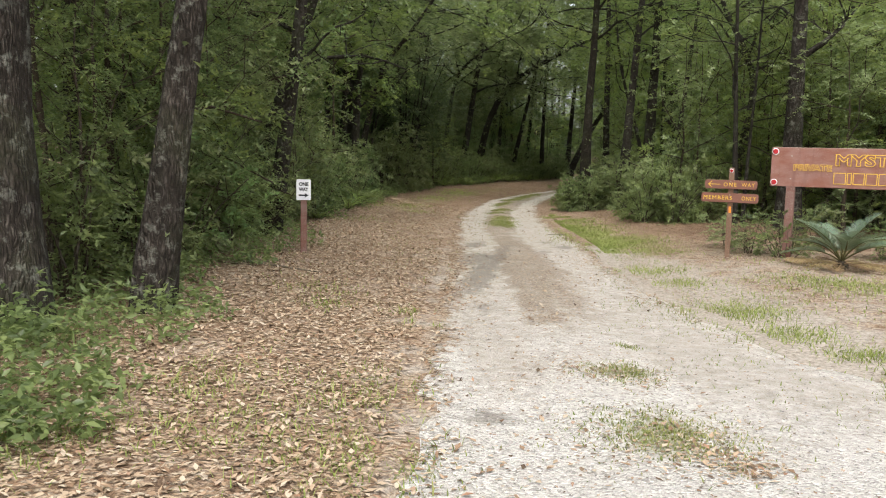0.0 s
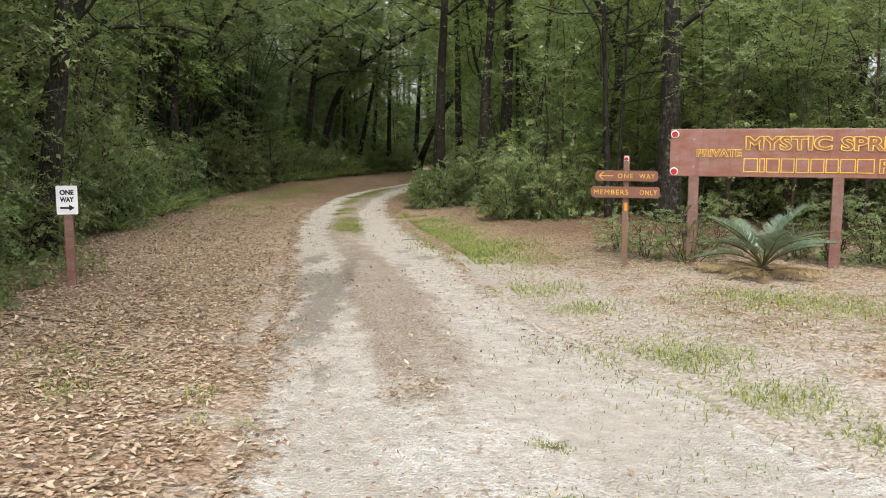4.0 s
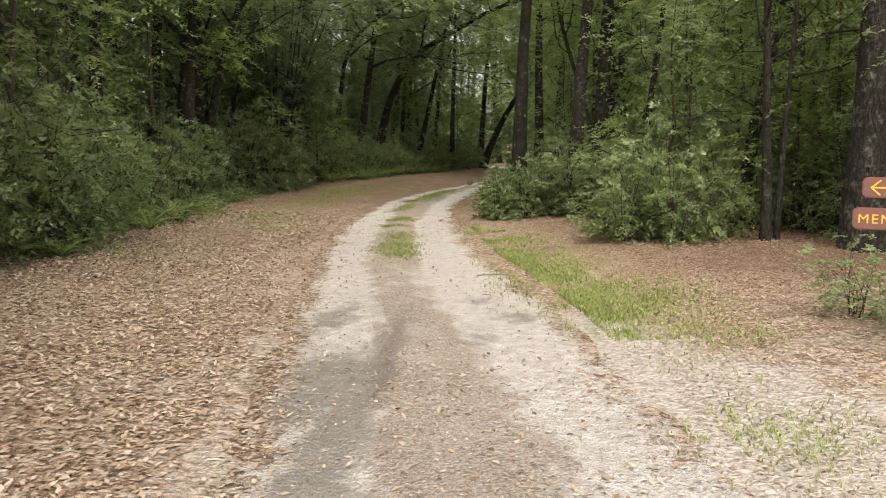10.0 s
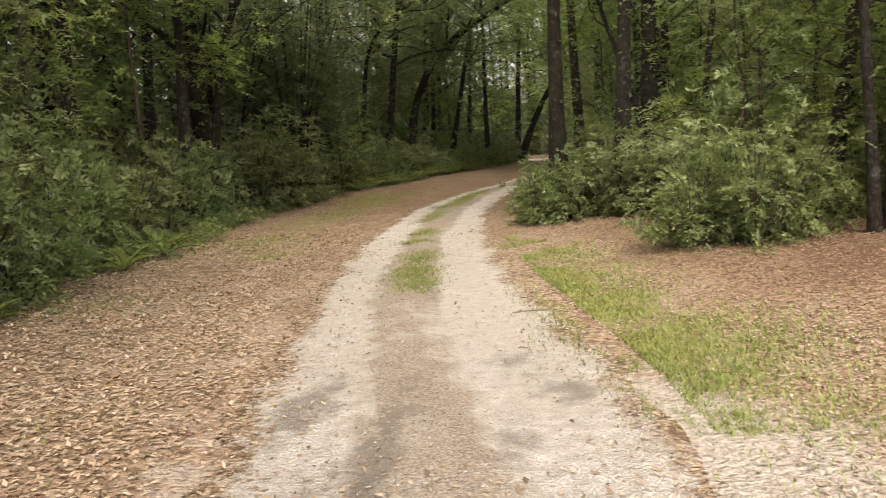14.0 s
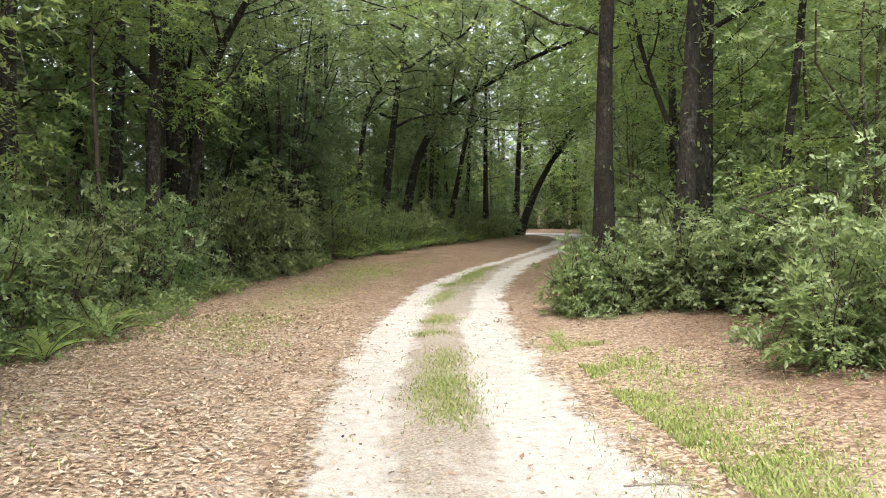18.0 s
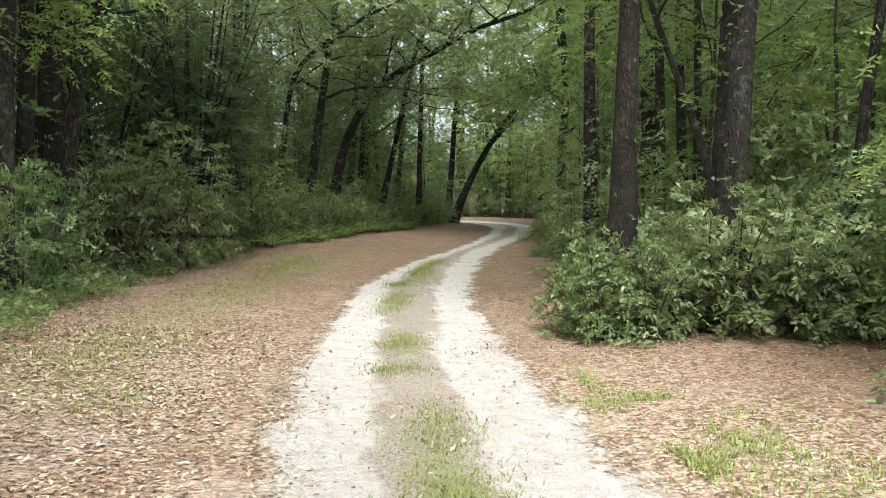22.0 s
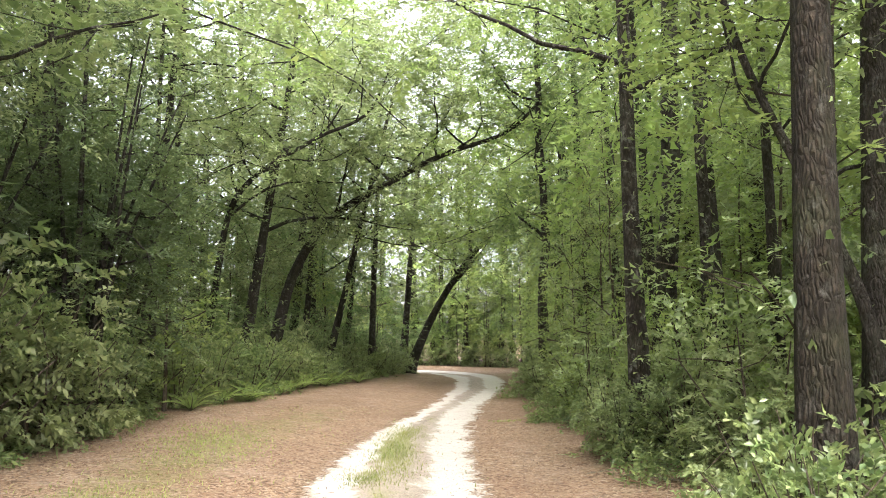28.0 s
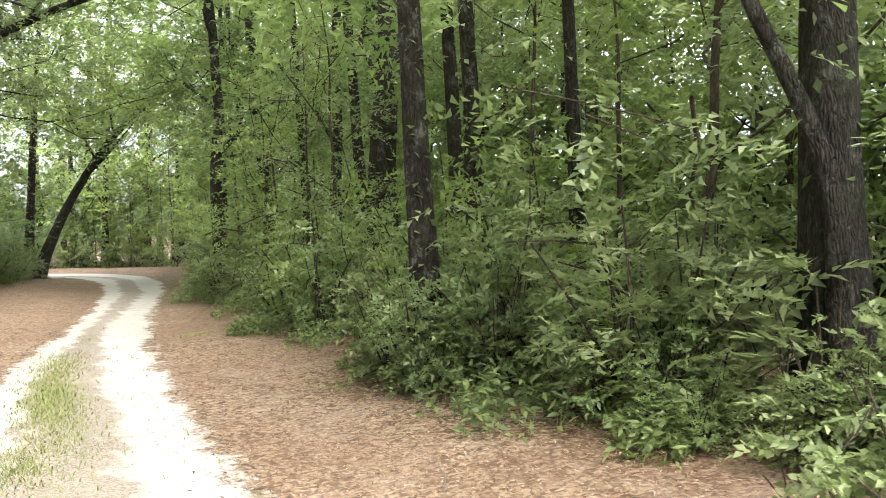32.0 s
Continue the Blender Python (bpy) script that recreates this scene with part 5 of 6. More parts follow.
def small_sign():
    x, y, turn = 1.885, 13.46, -18
    g = -0.03
    root = thing("direction_sign", pose(x, y, g, 0, 0, turn), "brown wooden post with two routed red planks", "sign")
    part("post", box_bm(0.072, 0.06, 1.64, 0.006, (0, 0.0, 0.82 - 0.3)), M["post_wood"], root, "weathered brown square post with small holes")
    for z, ln, h, word in ((1.09, 0.755, 0.132, 0), (0.89, 0.83, 0.14, 1)):
        plank = part("plank", rounded_plank(ln, h, 0.035, 0.035, (0.005 if word == 0 else -0.005, -0.066, z)), M["plank_red"], root, "rounded faded red plank with yellow writing")
        if word == 0:
            lettering("ONE", 0.058, (-0.005, -0.068, z), plank, M["yellow"], width=0.185, bold=0.0, wide=1.3)
            lettering("WAY", 0.058, (0.255, -0.068, z), plank, M["yellow"], width=0.185, bold=0.0, wide=1.3)
            bm = box_bm(0.17, 0.004, 0.01, 0.001, (-0.235, -0.068, z), 1)
            a = part("arrow_shaft", bm, M["yellow"], plank, "yellow routed arrow")
            for s in (-1, 1):
                bm = box_bm(0.075, 0.004, 0.01, 0.001, (0.034, 0, 0), 1)
                bmesh.ops.rotate(bm, cent=(0, 0, 0), matrix=Matrix.Rotation(radians(s * 42), 3, "Y"), verts=bm.verts)
                bmesh.ops.translate(bm, vec=(-0.322, -0.0685, z), verts=bm.verts)
                part("arrow_barb", bm, M["yellow"], plank)
        else:
            lettering("MEMBERS", 0.06, (-0.175, -0.068, z), plank, M["yellow"], width=0.42, bold=0.0, wide=1.2)
            lettering("ONLY", 0.06, (0.275, -0.068, z), plank, M["yellow"], width=0.205, bold=0.0, wide=1.2)
        part("bolt", disc_bm(0.008, 0.008, (0, -0.067, z + 0.045), 8), M["steel"], plank)
    part("reflector_plate", box_bm(0.05, 0.006, 0.055, 0.002, (0, -0.033, 1.3), 1), M["white"], root, "white square reflector backing")
    part("reflector", disc_bm(0.023, 0.012, (0, -0.036, 1.297)), M["reflector"], root, "red reflector")
    part("marker", box_bm(0.034, 0.005, 0.098, 0.002, (0.006, -0.032, 0.71), 1), M["orange"], root, "orange marker strip")
    for k in range(22):
        part("hole", disc_bm(0.0035, 0.003, (0.004, -0.0305, 0.05 + 0.026 * k), 6), M["black"], root)


def one_way_sign():
    x, y, turn = -4.25, 11.7, 16
    g = ground_at(x, y)
    root = thing("one_way_sign", pose(x, y, g, 0, 0, turn), "white one-way plate on a dark red wooden post", "sign")
    part("post", box_bm(0.088, 0.088, 1.3, 0.008, (0, 0, 0.35)), M["post_red"], root, "dark red square wooden post")
    plate = part("plate", rounded_plank(0.205, 0.295, 0.004, 0.015, (0, -0.05, 0.91)), M["white"], root, "white metal plate with black writing")
    lettering("ONE", 0.055, (0, -0.051, 0.99), plate, M["black"], width=0.135, bold=0.004)
    lettering("WAY", 0.055, (0, -0.051, 0.915), plate, M["black"], width=0.135, bold=0.004)
    part("arrow_shaft", box_bm(0.085, 0.004, 0.022, 0, (-0.025, -0.051, 0.83)), M["black"], plate)
    bm = bmesh.new()
    bm.faces.new([bm.verts.new(v) for v in ((0.018, -0.053, 0.862), (0.018, -0.053, 0.798), (0.072, -0.053, 0.83))])
    bmesh.ops.solidify(bm, geom=bm.faces[:], thickness=0.003)
    part("arrow_head", bm, M["black"], plate)


big_sign()
small_sign()
one_way_sign()


# ---- sago palms ----
def frond_mesh(g, length, droop, n=74, leaflet=0.19, thin=0.0042, dead=False, bare=0.33):
    """One feather leaf growing along +x from the origin, arching down at its end."""
    u = np.linspace(0, 1, 14)
    path = np.stack([length * u, 0.02 * np.sin(3 * u), length * (0.12 * u - droop * u ** 2.2)], 1)
    v, q = tube(path, np.linspace(0.011, 0.003, 14), 4)
    s = np.linspace(bare, 0.985, n)
    c = along(path, s)
    d = np.gradient(along(path, np.linspace(0, 1, 60)), axis=0)
    d = d[(s * 59).astype(int)]
    d /= np.linalg.norm(d, axis=1)[:, None]
    vs, ts, k = [v], [], len(v)
    size = leaflet * (np.sin(np.pi * (0.12 + 0.8 * s)) * 0.85 + 0.2)
    for side in (-1, 1):
        w = np.array([0, side, 0.0])[None, :] * 0.8 + d * 0.62 + np.array([0, 0, 0.45 if not dead else -0.2])[None, :] + g.standard_normal((n, 3)) * (0.06 if not dead else 0.22)
        w /= np.linalg.norm(w, axis=1)[:, None]
        tip = c + w * size[:, None]
        tip[:, 2] -= 0.14 * size
        e = d * thin
        quad = np.stack([c - e * 0.7, c + w * size[:, None] * 0.5 - e * 0.8, tip, c + w * size[:, None] * 0.5 + e * 0.8, c + e * 0.7], 1)
        vs.append(quad.reshape(-1, 3))
        i = k + np.arange(n)[:, None] * 5
        ts.append(np.concatenate([i + np.array([[0, 1, 3]]), i + np.array([[0, 3, 4]]), i + np.array([[1, 2, 3]])], 1).reshape(-1, 3))
        k += n * 5
    me = mesh_from("frond", np.concatenate(vs), [q] + ts)
    slots = np.zeros(len(me.polygons), dtype=np.int32)
    slots[:len(q)] = 1
    me.polygons.foreach_set("material_index", slots)
    return me


def sago(x, y, size, fronds, dead, seed):
    g = np.random.default_rng(seed)
    root = thing("sago_palm", pose(x, y, ground_at(x, y)), "blue-green sago palm with withered tan lower fronds", "palm")
    bm = bmesh.new()
    bmesh.ops.create_icosphere(bm, subdivisions=3, radius=0.13 * size)
    for v in bm.verts:
        v.co *= 1 + 0.22 * noise.noise(v.co * 22)
        v.co.z = v.co.z * 0.9 + 0.03
    part("stump", bm, M["twig"], root, "shaggy brown stump")
    shapes = [frond_mesh(g, 1.0 * size, 0.3 + 0.17 * k) for k in range(3)]
    old = [frond_mesh(g, 0.95 * size, 0.1, 60, 0.12, 0.006, True, 0.3) for _ in range(2)]
    for me in shapes:
        me.materials.append(M["palm_leaf"])
        me.materials.append(M["palm_stalk"])
    for me in old:
        me.materials.append(M["palm_dead"])
        me.materials.append(M["palm_dead"])
    for k in range(fronds):
        ring = k / fronds
        ob = new("frond", shapes[k % 3])
        ob.parent = root
        ob.matrix_basis = pose(0, 0, 0.12 * size, g.uniform(-14, 14), -(66 - 34 * ring ** 0.8) + g.uniform(-5, 5), k * 137.5 + g.uniform(-9, 9)) @ Matrix.Diagonal((g.uniform(0.85, 1.08),) * 3 + (1,))
    for k in range(dead):
        ob = new("dead_frond", old[k % 2])
        ob.parent = root
        tagged(ob, "withered tan frond lying on the ground")
        a = 150 + k * 360 / dead * 0.97 + g.uniform(-14, 14)
        ob.matrix_basis = pose(0, 0, 0.1 * size, g.uniform(-20, 20), g.uniform(-1, 5), a)
    TAKEN.append((x, y, 1.0))


sago(3.3, 12.62, 0.77, 20, 13, 3)
sago(6.05, 13.35, 0.5, 12, 3, 4)



# ferns at the wood's edge
def fern(x, y, size, shapes, g):
    root = thing("fern", pose(x, y, ground_at(x, y)), "light green fern with arching fronds", "fern", "edge ferns")
    for k in range(9):
        ob = new("frond", shapes[k % 2])
        ob.parent = root
        ob.matrix_basis = pose(0, 0, 0, g.uniform(-12, 12), -g.uniform(25, 62), k * 40 + g.uniform(-14, 14)) @ Matrix.Diagonal((size * g.uniform(0.8, 1.1),) * 3 + (1,))


def make_ferns():
    g = np.random.default_rng(66)
    shapes = [frond_mesh(g, 0.6, 0.35 + 0.15 * k, 24, 0.13, 0.013, bare=0.12) for k in range(2)]
    for me in shapes:
        me.materials.append(M["pale_leaf"])
        me.materials.append(M["twig"])
    for x, y, s in ((-6.55, 22.3, 1.0), (-6.9, 21.4, 0.9), (-6.3, 20.6, 0.8), (-6.0, 17.4, 0.7), (-7.3, 27.5, 0.8)):
        fern(x, y, s, shapes, g)
    for k in range(13):
        y = 38.5 + 1.05 * k
        fern(float(np.interp(y, WOOD_Y, WOOD_L)) - 0.05 + g.uniform(-0.4, 0.35), y + g.uniform(-0.3, 0.3), g.uniform(0.9, 1.4), shapes, g)


make_ferns()

# leggy shrubs around the sign posts
LEGGY = [build_shrub("leggy_shrub", 91 + i, 0.95, 0.62, 12, 1300, (0.055, 0.029), M["grey_leaf"] if i else M["shrub_leaf"], "sparse leggy shrub beside the sign", "shrub", "sign shrubs", 0.1, 0.35, 0.45) for i in range(3)]
for sx, sy, ss, k in ((2.75, 13.75, 0.9, 0), (2.35, 14.3, 0.85, 1), (3.0, 14.5, 0.8, 2), (4.6, 13.75, 1.05, 1), (5.0, 13.5, 1.0, 2), (5.35, 13.6, 0.9, 1), (4.3, 14.1, 0.8, 0), (5.7, 13.8, 0.9, 2),
                      (2.1, 14.9, 0.8, 1), (3.6, 15.3, 0.9, 2), (6.6, 13.3, 0.8, 0), (5.2, 12.9, 0.8, 0)):
    plant(LEGGY[k], sx, sy, 77 * ss * (k + 1) + 40 * sx, ss)


# ---- loose ground cover ----
def make_litter():
    g = np.random.default_rng(21)

    def spread(n, x0, x1, y0, y1):
        return np.stack([g.uniform(x0, x1, n), g.uniform(y0, y1, n)], 1)

    p = np.concatenate([spread(44000, -6.5, 0, 2.5, 14), spread(33000, -7, -2, 14, 26), spread(27000, -8, 0.5, 24, 40), spread(27000, 0.3, 7, 9, 17), spread(15000, -2, 4, 16, 25),
                        spread(9000, -2.5, 1, 25, 36), spread(20000, 1.0, 9, 15, 22), spread(6000, -1, 9, 3, 12), spread(5000, -4, 4, 3, 30)])
    x, y = p[:, 0], p[:, 1]
    gap = road_gap(x, y)
    wood = np.maximum(np.interp(y, WOOD_Y, WOOD_L) - x, x - np.interp(y, WOOD_Y, WOOD_R))
    keep = 0.05 + 0.06 * sm(9, 12, y) * sm(20, 16, y) + 0.9 * sm(-0.4, 0.6, gap + 0.25 * wob(x, y, 1.7, 2.0))
    keep = keep * np.where((x > right_edge(y)) & (y < 13.2), 0.7, 1.0)
    ok = (g.uniform(0, 1, len(x)) < keep) & ((wood < 1.6) | ((x > 1) & (y < 22)))
    x, y = x[ok], y[ok]
    for cx, cy, r, k in ((0.5, 4.8, 0.26, 130), (0.8, 4.55, 0.12, 60), (0.2, 6.2, 0.18, 50), (-0.15, 6.4, 0.15, 30), (-0.55, 8.3, 0.14, 60)):
        x = np.concatenate([x, cx + r * g.standard_normal(k)])
        y = np.concatenate([y, cy + r * g.standard_normal(k)])
    gap = road_gap(x, y)
    z = np.where(gap < 0.25, np.maximum(road_height(x, y), lie(x, y) - 0.06), lie(x, y)) + 0.006 + np.abs(g.standard_normal(len(x))) * 0.008 * sm(-0.1, 0.5, gap)
    at = np.stack([x, y, z], 1)
    v, t = leaves(g, at, 0.055, 0.029, 0.0, 0.8, 0.22)
    v = v.reshape(-1, 4, 3)
    small = (1 - 0.32 * sm(-0.2, 0.6, x - right_edge(y)))[:, None, None]
    v = at[:, None, :] + (v - at[:, None, :]) * small * (1 - 0.06 * sm(7, 13, y))[:, None, None]
    v[:, :, 2] = z[:, None] + np.clip((v[:, :, 2] - z[:, None]) * 0.75, -0.004, 0.036)
    t = t.reshape(-1, 2, 3)
    t = np.concatenate([t[:, 0], t[y < 25, 1]])
    n = 22000
    bx = g.uniform(-4.2, 2.4, n)
    by = np.where(g.uniform(0, 1, n) < 0.45, g.uniform(8.5, 16.5, n), 3 + 31 * g.uniform(0, 1, n) ** 1.3)
    for cx, cy, r, k in ((0.45, 4.75, 0.3, 500), (0.75, 4.55, 0.14, 200), (0.2, 6.2, 0.2, 220), (-0.15, 6.4, 0.2, 120), (-0.55, 8.3, 0.16, 200)):
        pick = g.integers(0, n, k)
        bx[pick], by[pick] = cx + r * g.standard_normal(k), cy + r * g.standard_normal(k)
    bg = road_gap(bx, by)
    li, ri = track_lines(by)
    mid = sm(-0.1, 0.2, np.minimum(bx - li, ri - bx))
    ok = (bg < 0.4) & (g.uniform(0, 1, n) < 0.22 + 0.5 * (np.abs(bx - 0.4) < 1.0) * sm(7.5, 6.5, by) + 0.7 * np.maximum(mid, sm(-0.5, 0.0, bg)))
    bx, by = bx[ok], by[ok]
    bz = np.maximum(road_height(bx, by), lie(bx, by) - 0.06) + 0.006
    bv, bt = leaves(g, np.stack([bx, by, bz], 1), 0.034, 0.016, 0.0, 0.85, 0.15)
    bv = bv.reshape(-1, 4, 3)
    bv[:, :, 2] = bz[:, None] + np.clip((bv[:, :, 2] - bz[:, None]) * 0.5, -0.002, 0.012)
    t = np.concatenate([t, bt + 4 * len(v)])
    v = np.concatenate([v, bv])
    me = mesh_from("fallen_leaves", v.reshape(-1, 3), [t])
    fx, fy = v[:, :, 0].ravel(), v[:, :, 1].ravel()
    floats(me, "shade_tone", woodland(fx, fy))
    floats(me, "bleached", sm(-0.2, 0.6, fx - right_edge(fy)) * sm(17, 13, fy))
    tagged(put_mesh("fallen_leaves", me, M["dead_leaf"]), "tan and brown dead leaves strewn over the ground", "leaves", kind="stuff")


GRASS = [(0.45, 15.7, 0.6, 0.8, 1300), (-0.35, 18.0, 0.5, 1.3, 1500), (0.9, 14.2, 0.5, 0.4, 260), (1.29, 9.23, 0.5, 0.5, 500), (1.73, 8.03, 0.3, 0.3, 420), (2.17, 7.32, 0.22, 0.2, 260), (2.29, 6.73, 0.15, 0.12, 120), (2.3, 6.16, 0.25, 0.15, 200), (2.41, 5.43, 0.3, 0.2, 200),
         (3.28, 10.44, 0.9, 0.6, 800), (4.74, 9.25, 1.0, 0.8, 900), (0.66, 12.12, 0.35, 0.4, 350), (0.98, 10.96, 0.25, 0.25, 220), (1.52, 9.06, 0.3, 0.3, 260), (2.66, 11.13, 0.6, 0.4, 420),
         (0.2, 6.3, 0.22, 0.2, 330), (0.42, 4.9, 0.36, 0.34, 800), (0.25, 7.28, 0.08, 0.06, 70), (-1.85, 8.15, 0.15, 0.15, 70), (-3.0, 8.8, 0.3, 0.3, 120), (-2.7, 8.1, 0.2, 0.2, 90), (-1.6, 7.6, 0.12, 0.1, 60),
         (-1.5, 5.1, 0.35, 0.6, 260), (-2.6, 5.2, 0.4, 0.5, 240), (-2.0, 4.3, 0.5, 0.4, 260), (-2.95, 4.0, 0.4, 0.5, 340), (-1.1, 4.0, 0.35, 0.35, 260), (-2.5, 21.5, 0.2, 0.5, 380), (-2.35, 20.2, 0.22, 0.55, 560),
         (-2.2, 19.3, 0.18, 0.4, 340), (-2.95, 24.8, 0.2, 0.35, 300), (-2.9, 23.4, 0.2, 0.2, 160), (-3.3, 28.0, 0.18, 0.9, 380), (-3.1, 32.5, 0.22, 1.6, 800), (-2.9, 35.5, 0.22, 0.9, 420), (-3.4, 30.6, 0.2, 0.4, 240),
         (-1.38, 22.6, 0.12, 0.6, 300), (-5.5, 24.1, 0.5, 0.5, 260), (-5.8, 23.2, 0.5, 0.4, 220), (-5.5, 32.5, 0.5, 1.4, 600), (-6.0, 34.0, 0.5, 1.5, 400), (-5.6, 28.5, 0.5, 1.2, 360), (-4.8, 22.0, 0.3, 0.4, 140),
         (-0.94, 37.5, 0.25, 0.2, 90), (-0.6, 20.6, 0.4, 0.4, 300), (0.2, 16.8, 0.6, 0.4, 350), (-5.4, 18.0, 0.5, 0.6, 160)]


def make_grass():
    g = np.random.default_rng(33)
    pts = []
    for cx, cy, rx, ry, n in GRASS:
        n = int(n * (2.7 if -4 < cx < -2 and cy > 18 else 1.9))
        pts.append(np.stack([cx + rx * g.standard_normal(n) * 0.75, cy + ry * g.standard_normal(n) * 0.75], 1))
    y = g.uniform(14.3, 22.5, 19000)
    off = 0.2 + np.abs(g.standard_normal(19000)) * 0.5
    keep = g.uniform(0, 1, 19000) < sm(-0.4, 0.4, wob(right_edge(y) + off, y, 1.6, 5.0) + 0.5 * wob(right_edge(y) + off, y, 4.3, 1.0))
    pts.append(np.stack([right_edge(y) + off, y], 1)[keep])
    n = 11000
    wild = np.stack([g.uniform(0, 9, n), g.uniform(4.5, 13.8, n)], 1)
    pts.append(wild[wob(wild[:, 0], wild[:, 1], 2.2, 7.0) + 0.35 * g.standard_normal(n) > 0.2])
    n = 9000
    wild = np.stack([g.uniform(-7, -2, n), g.uniform(4, 40, n)], 1)
    pts.append(wild[wob(wild[:, 0], wild[:, 1], 1.7, 9.0) + 0.3 * g.standard_normal(n) > 0.35])
    p = np.concatenate(pts)
    x, y = p[:, 0], p[:, 1]
    gap = road_gap(x, y)
    z = np.where(gap < 0.3, np.maximum(road_height(x, y), lie(x, y) - 0.06), lie(x, y)) - 0.005
    n = len(x)
    h = g.uniform(0.02, 0.065, n) * np.where(gap < -0.15, np.where(y < 9, 0.55, 0.75), 1.0)
    a = g.uniform(0, 2 * np.pi, n)
    lean = h * g.uniform(0.4, 1.6, n)
    w = g.uniform(0.0025, 0.0055, n)
    base = np.stack([x, y, z], 1)
    d = np.stack([np.cos(a), np.sin(a), np.zeros(n)], 1)
    s = np.stack([-np.sin(a), np.cos(a), np.zeros(n)], 1)
    mid = base + d * (lean * 0.35)[:, None] + np.array([0, 0, 1.0]) * (h * 0.6)[:, None]
    tip = base + d * lean[:, None] + np.array([0, 0, 1.0]) * h[:, None]
    v = np.stack([base - s * w[:, None], base + s * w[:, None], mid + s * w[:, None] * 0.8, mid - s * w[:, None] * 0.8, tip], 1)
    k = np.arange(n)[:, None] * 5
    t = np.concatenate([k + np.array([[0, 1, 2]]), k + np.array([[0, 2, 3]]), k + np.array([[3, 2, 4]])], 1).reshape(-1, 3)
    verge = gap > 0.05
    for pick, name, material, label in ((verge, "grass", M["verge_grass"], "fresh green grass tufts on the verges"), (~verge, "grass", M["grass"], "thin olive grass tufts between the wheel tracks")):
        some = v[pick]
        tagged(put_mesh(name, mesh_from(name, some.reshape(-1, 3), [t[:3 * len(some)]]), material), label, "grass", kind="stuff")


def make_undergrowth():
    """Low leafy weeds: upright stalks with long leaves."""
    g = np.random.default_rng(36)
    vs, ts, k = [], [], 0
    for x, y, s in WEED_SPOTS:
        n = 42
        az, out = g.uniform(0, 2 * np.pi, n), np.sqrt(g.uniform(0, 1, n)) * 0.36 * s
        px, py = x + np.cos(az) * out, y + np.sin(az) * out
        ht = g.uniform(0.1, 0.42, n) * s * (1 - 0.5 * out / (0.36 * s))
        base = np.stack([px, py, lie(px, py)], 1)
        at = np.concatenate([base + np.array([0, 0, 1.0]) * (ht * f)[:, None] + g.standard_normal((n, 3)) * 0.02 for f in (0.35, 0.6, 0.8, 0.92, 1.0)])
        v, t = leaves(g, at, 0.085, 0.038, 0.1, 0.5)
        stalk = np.stack([base - np.array([0.002, 0, 0.02]), base + np.array([0.002, 0, -0.02]), base + np.array([0, 0, 1.0]) * ht[:, None]], 1).reshape(-1, 3)
        st = np.arange(3 * n).reshape(n, 3)
        vs += [v, stalk]
        ts += [t + k, st + k + len(v)]
        k += len(v) + 3 * n
    me = mesh_from("undergrowth", np.concatenate(vs), [np.concatenate(ts)])
    tagged(put_mesh("undergrowth", me, M["shrub_leaf"]), "low leafy green weeds along the wood's edge", "weeds", kind="stuff")


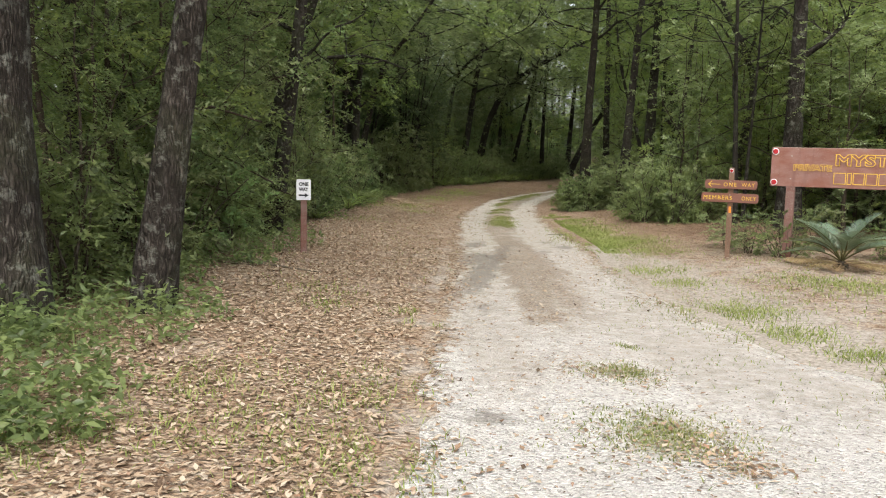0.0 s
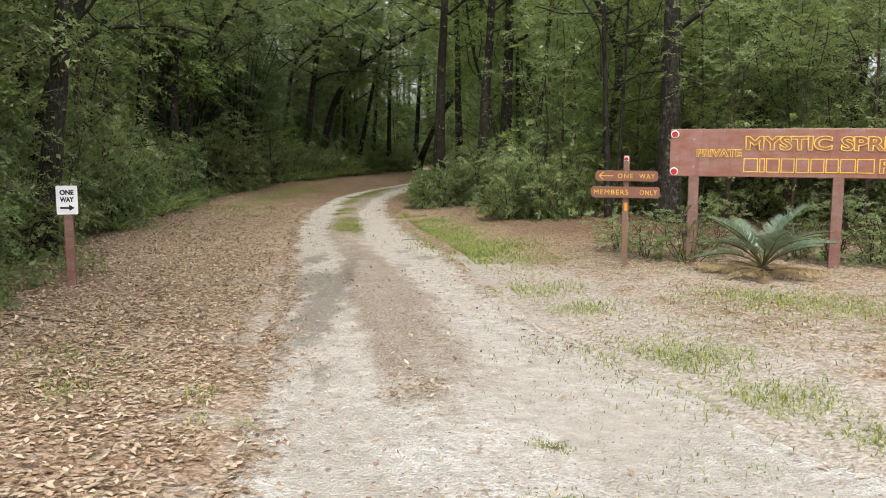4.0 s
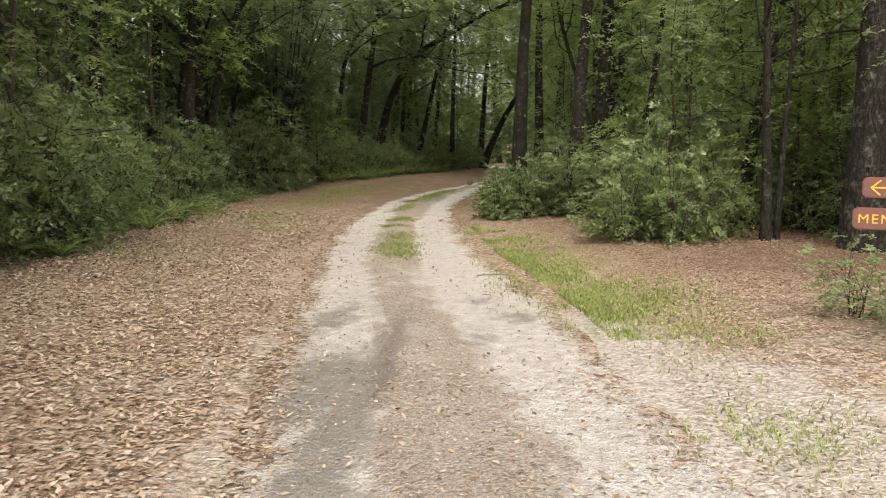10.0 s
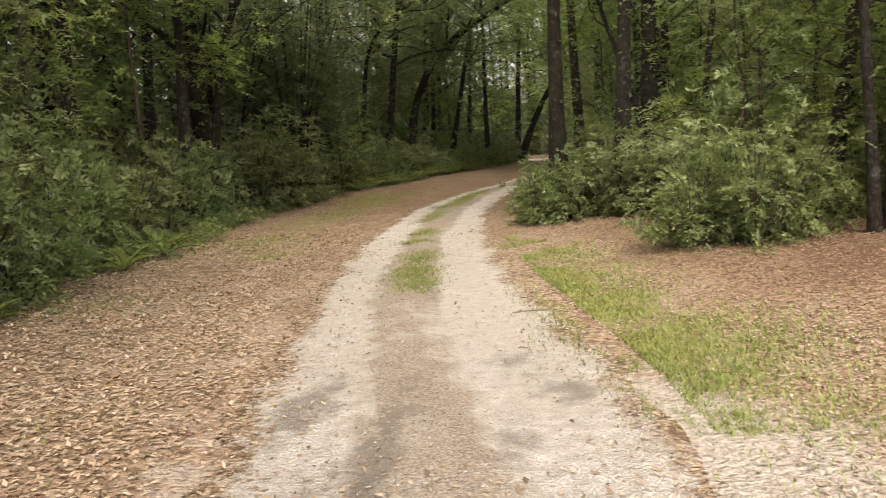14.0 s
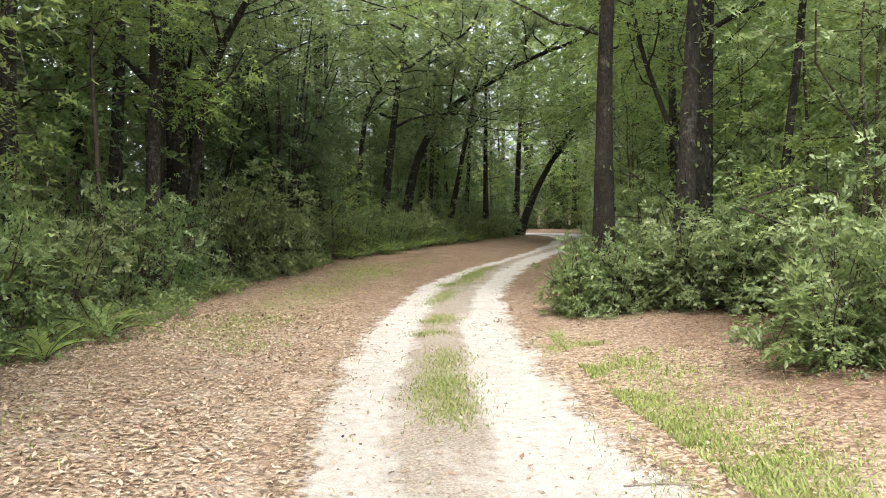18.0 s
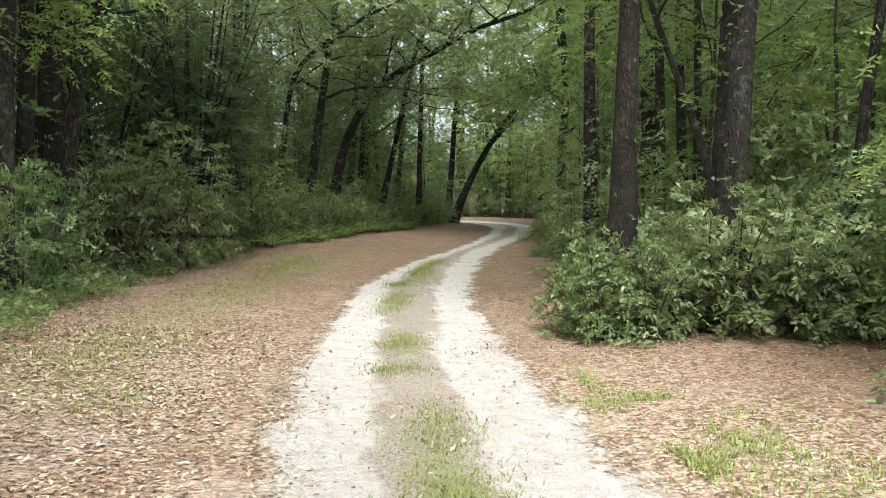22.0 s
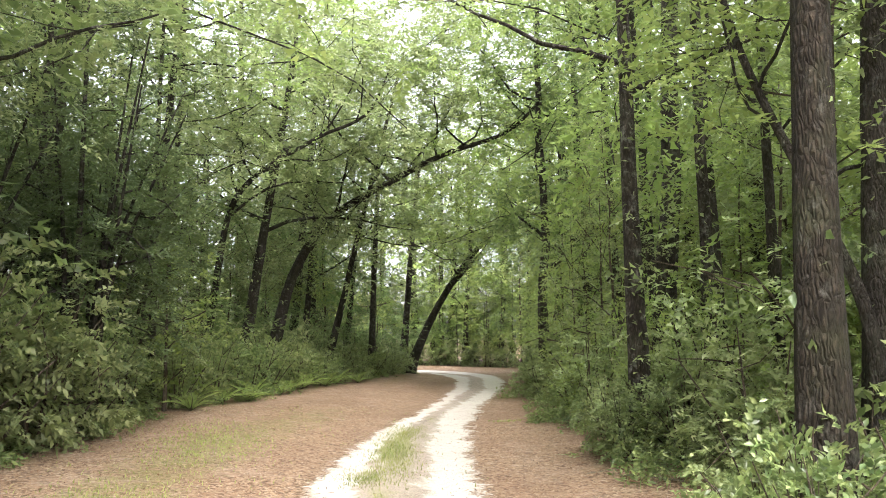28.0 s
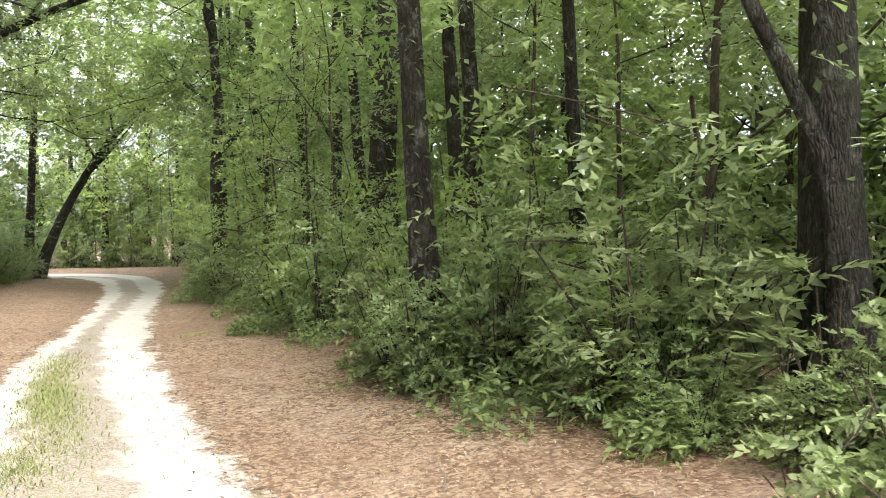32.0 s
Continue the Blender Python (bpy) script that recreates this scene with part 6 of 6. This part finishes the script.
def make_gravel():
    g = np.random.default_rng(44)
    n = 14000
    x = g.uniform(-2.2, 3.6, n)
    y = 2.8 + 12 * g.uniform(0, 1, n) ** 1.4
    ok = road_gap(x, y) < 0.1
    x, y = x[ok], y[ok]
    n = len(x)
    r = g.uniform(0.003, 0.009, n) * (1 + 0.6 * (g.uniform(0, 1, n) > 0.93))
    z = road_height(x, y) + r * 0.25
    octa = np.array([(1, 0, 0), (-0.9, 0.2, 0), (0, 1, 0), (0.1, -1, 0), (0, 0, 0.75), (0, 0, -0.6)])
    a = g.uniform(0, 6.28, n)
    sh = octa[None] * (1 + 0.3 * g.standard_normal((n, 6, 1)))
    c, s = np.cos(a)[:, None], np.sin(a)[:, None]
    v = np.stack([sh[:, :, 0] * c - sh[:, :, 1] * s, sh[:, :, 0] * s + sh[:, :, 1] * c, sh[:, :, 2]], -1) * r[:, None, None] + np.stack([x, y, z], 1)[:, None, :]
    tri = np.array([(0, 2, 4), (2, 1, 4), (1, 3, 4), (3, 0, 4)])
    t = (np.arange(n)[:, None, None] * 6 + tri[None]).reshape(-1, 3)
    tagged(put_mesh("gravel", mesh_from("gravel", v.reshape(-1, 3), [t]), M["pebble"]), "loose pale gravel on the road", "gravel", kind="stuff")


def make_sticks():
    g = np.random.default_rng(55)
    for x, y, a, ln, r in ((-4.75, 10.35, 2, 1.5, 0.017), (-4.9, 10.2, -8, 0.6, 0.007), (0.9, 8.5, 60, 0.4, 0.006), (1.9, 5.0, 20, 0.3, 0.005), (-1.1, 17.6, 5, 0.7, 0.008), (-3.6, 19.5, 40, 0.4, 0.006),
                           (-1.3, 28.6, 70, 0.6, 0.008), (-0.9, 30.5, 20, 0.5, 0.008), (2.6, 15.5, 130, 0.9, 0.01), (-0.1, 29.4, 110, 0.9, 0.012), (-5.2, 20.5, 30, 0.5, 0.007), (3.9, 11.2, 15, 0.5, 0.007)):
        p = bend(g, (0, 0, 0), (math.cos(radians(a)), math.sin(radians(a)), 0), ln, 8, 0.12)
        px, py = p[:, 0] + x, p[:, 1] + y
        gap = road_gap(px, py)
        pz = np.where(gap < 0.25, road_height(px, py), lie(px, py)) + r * 0.7
        v, q = tube(np.stack([px, py, pz], 1), np.linspace(r, r * 0.5, 8), 5)
        tagged(put_mesh("stick", mesh_from("stick", v, [q], True), M["dry_stick"]), "fallen dry stick lying on the leaves", "stick", "sticks")


for spare in BELT + TALL + UNDER + FAR_UNDER + SHRUB + FINE + FAR_SHRUB + LEGGY:
    if spare.name not in USED:
        for o in (*spare.children, spare):
            bpy.data.objects.remove(o)
make_litter()
make_grass()
make_undergrowth()
make_gravel()
make_sticks()
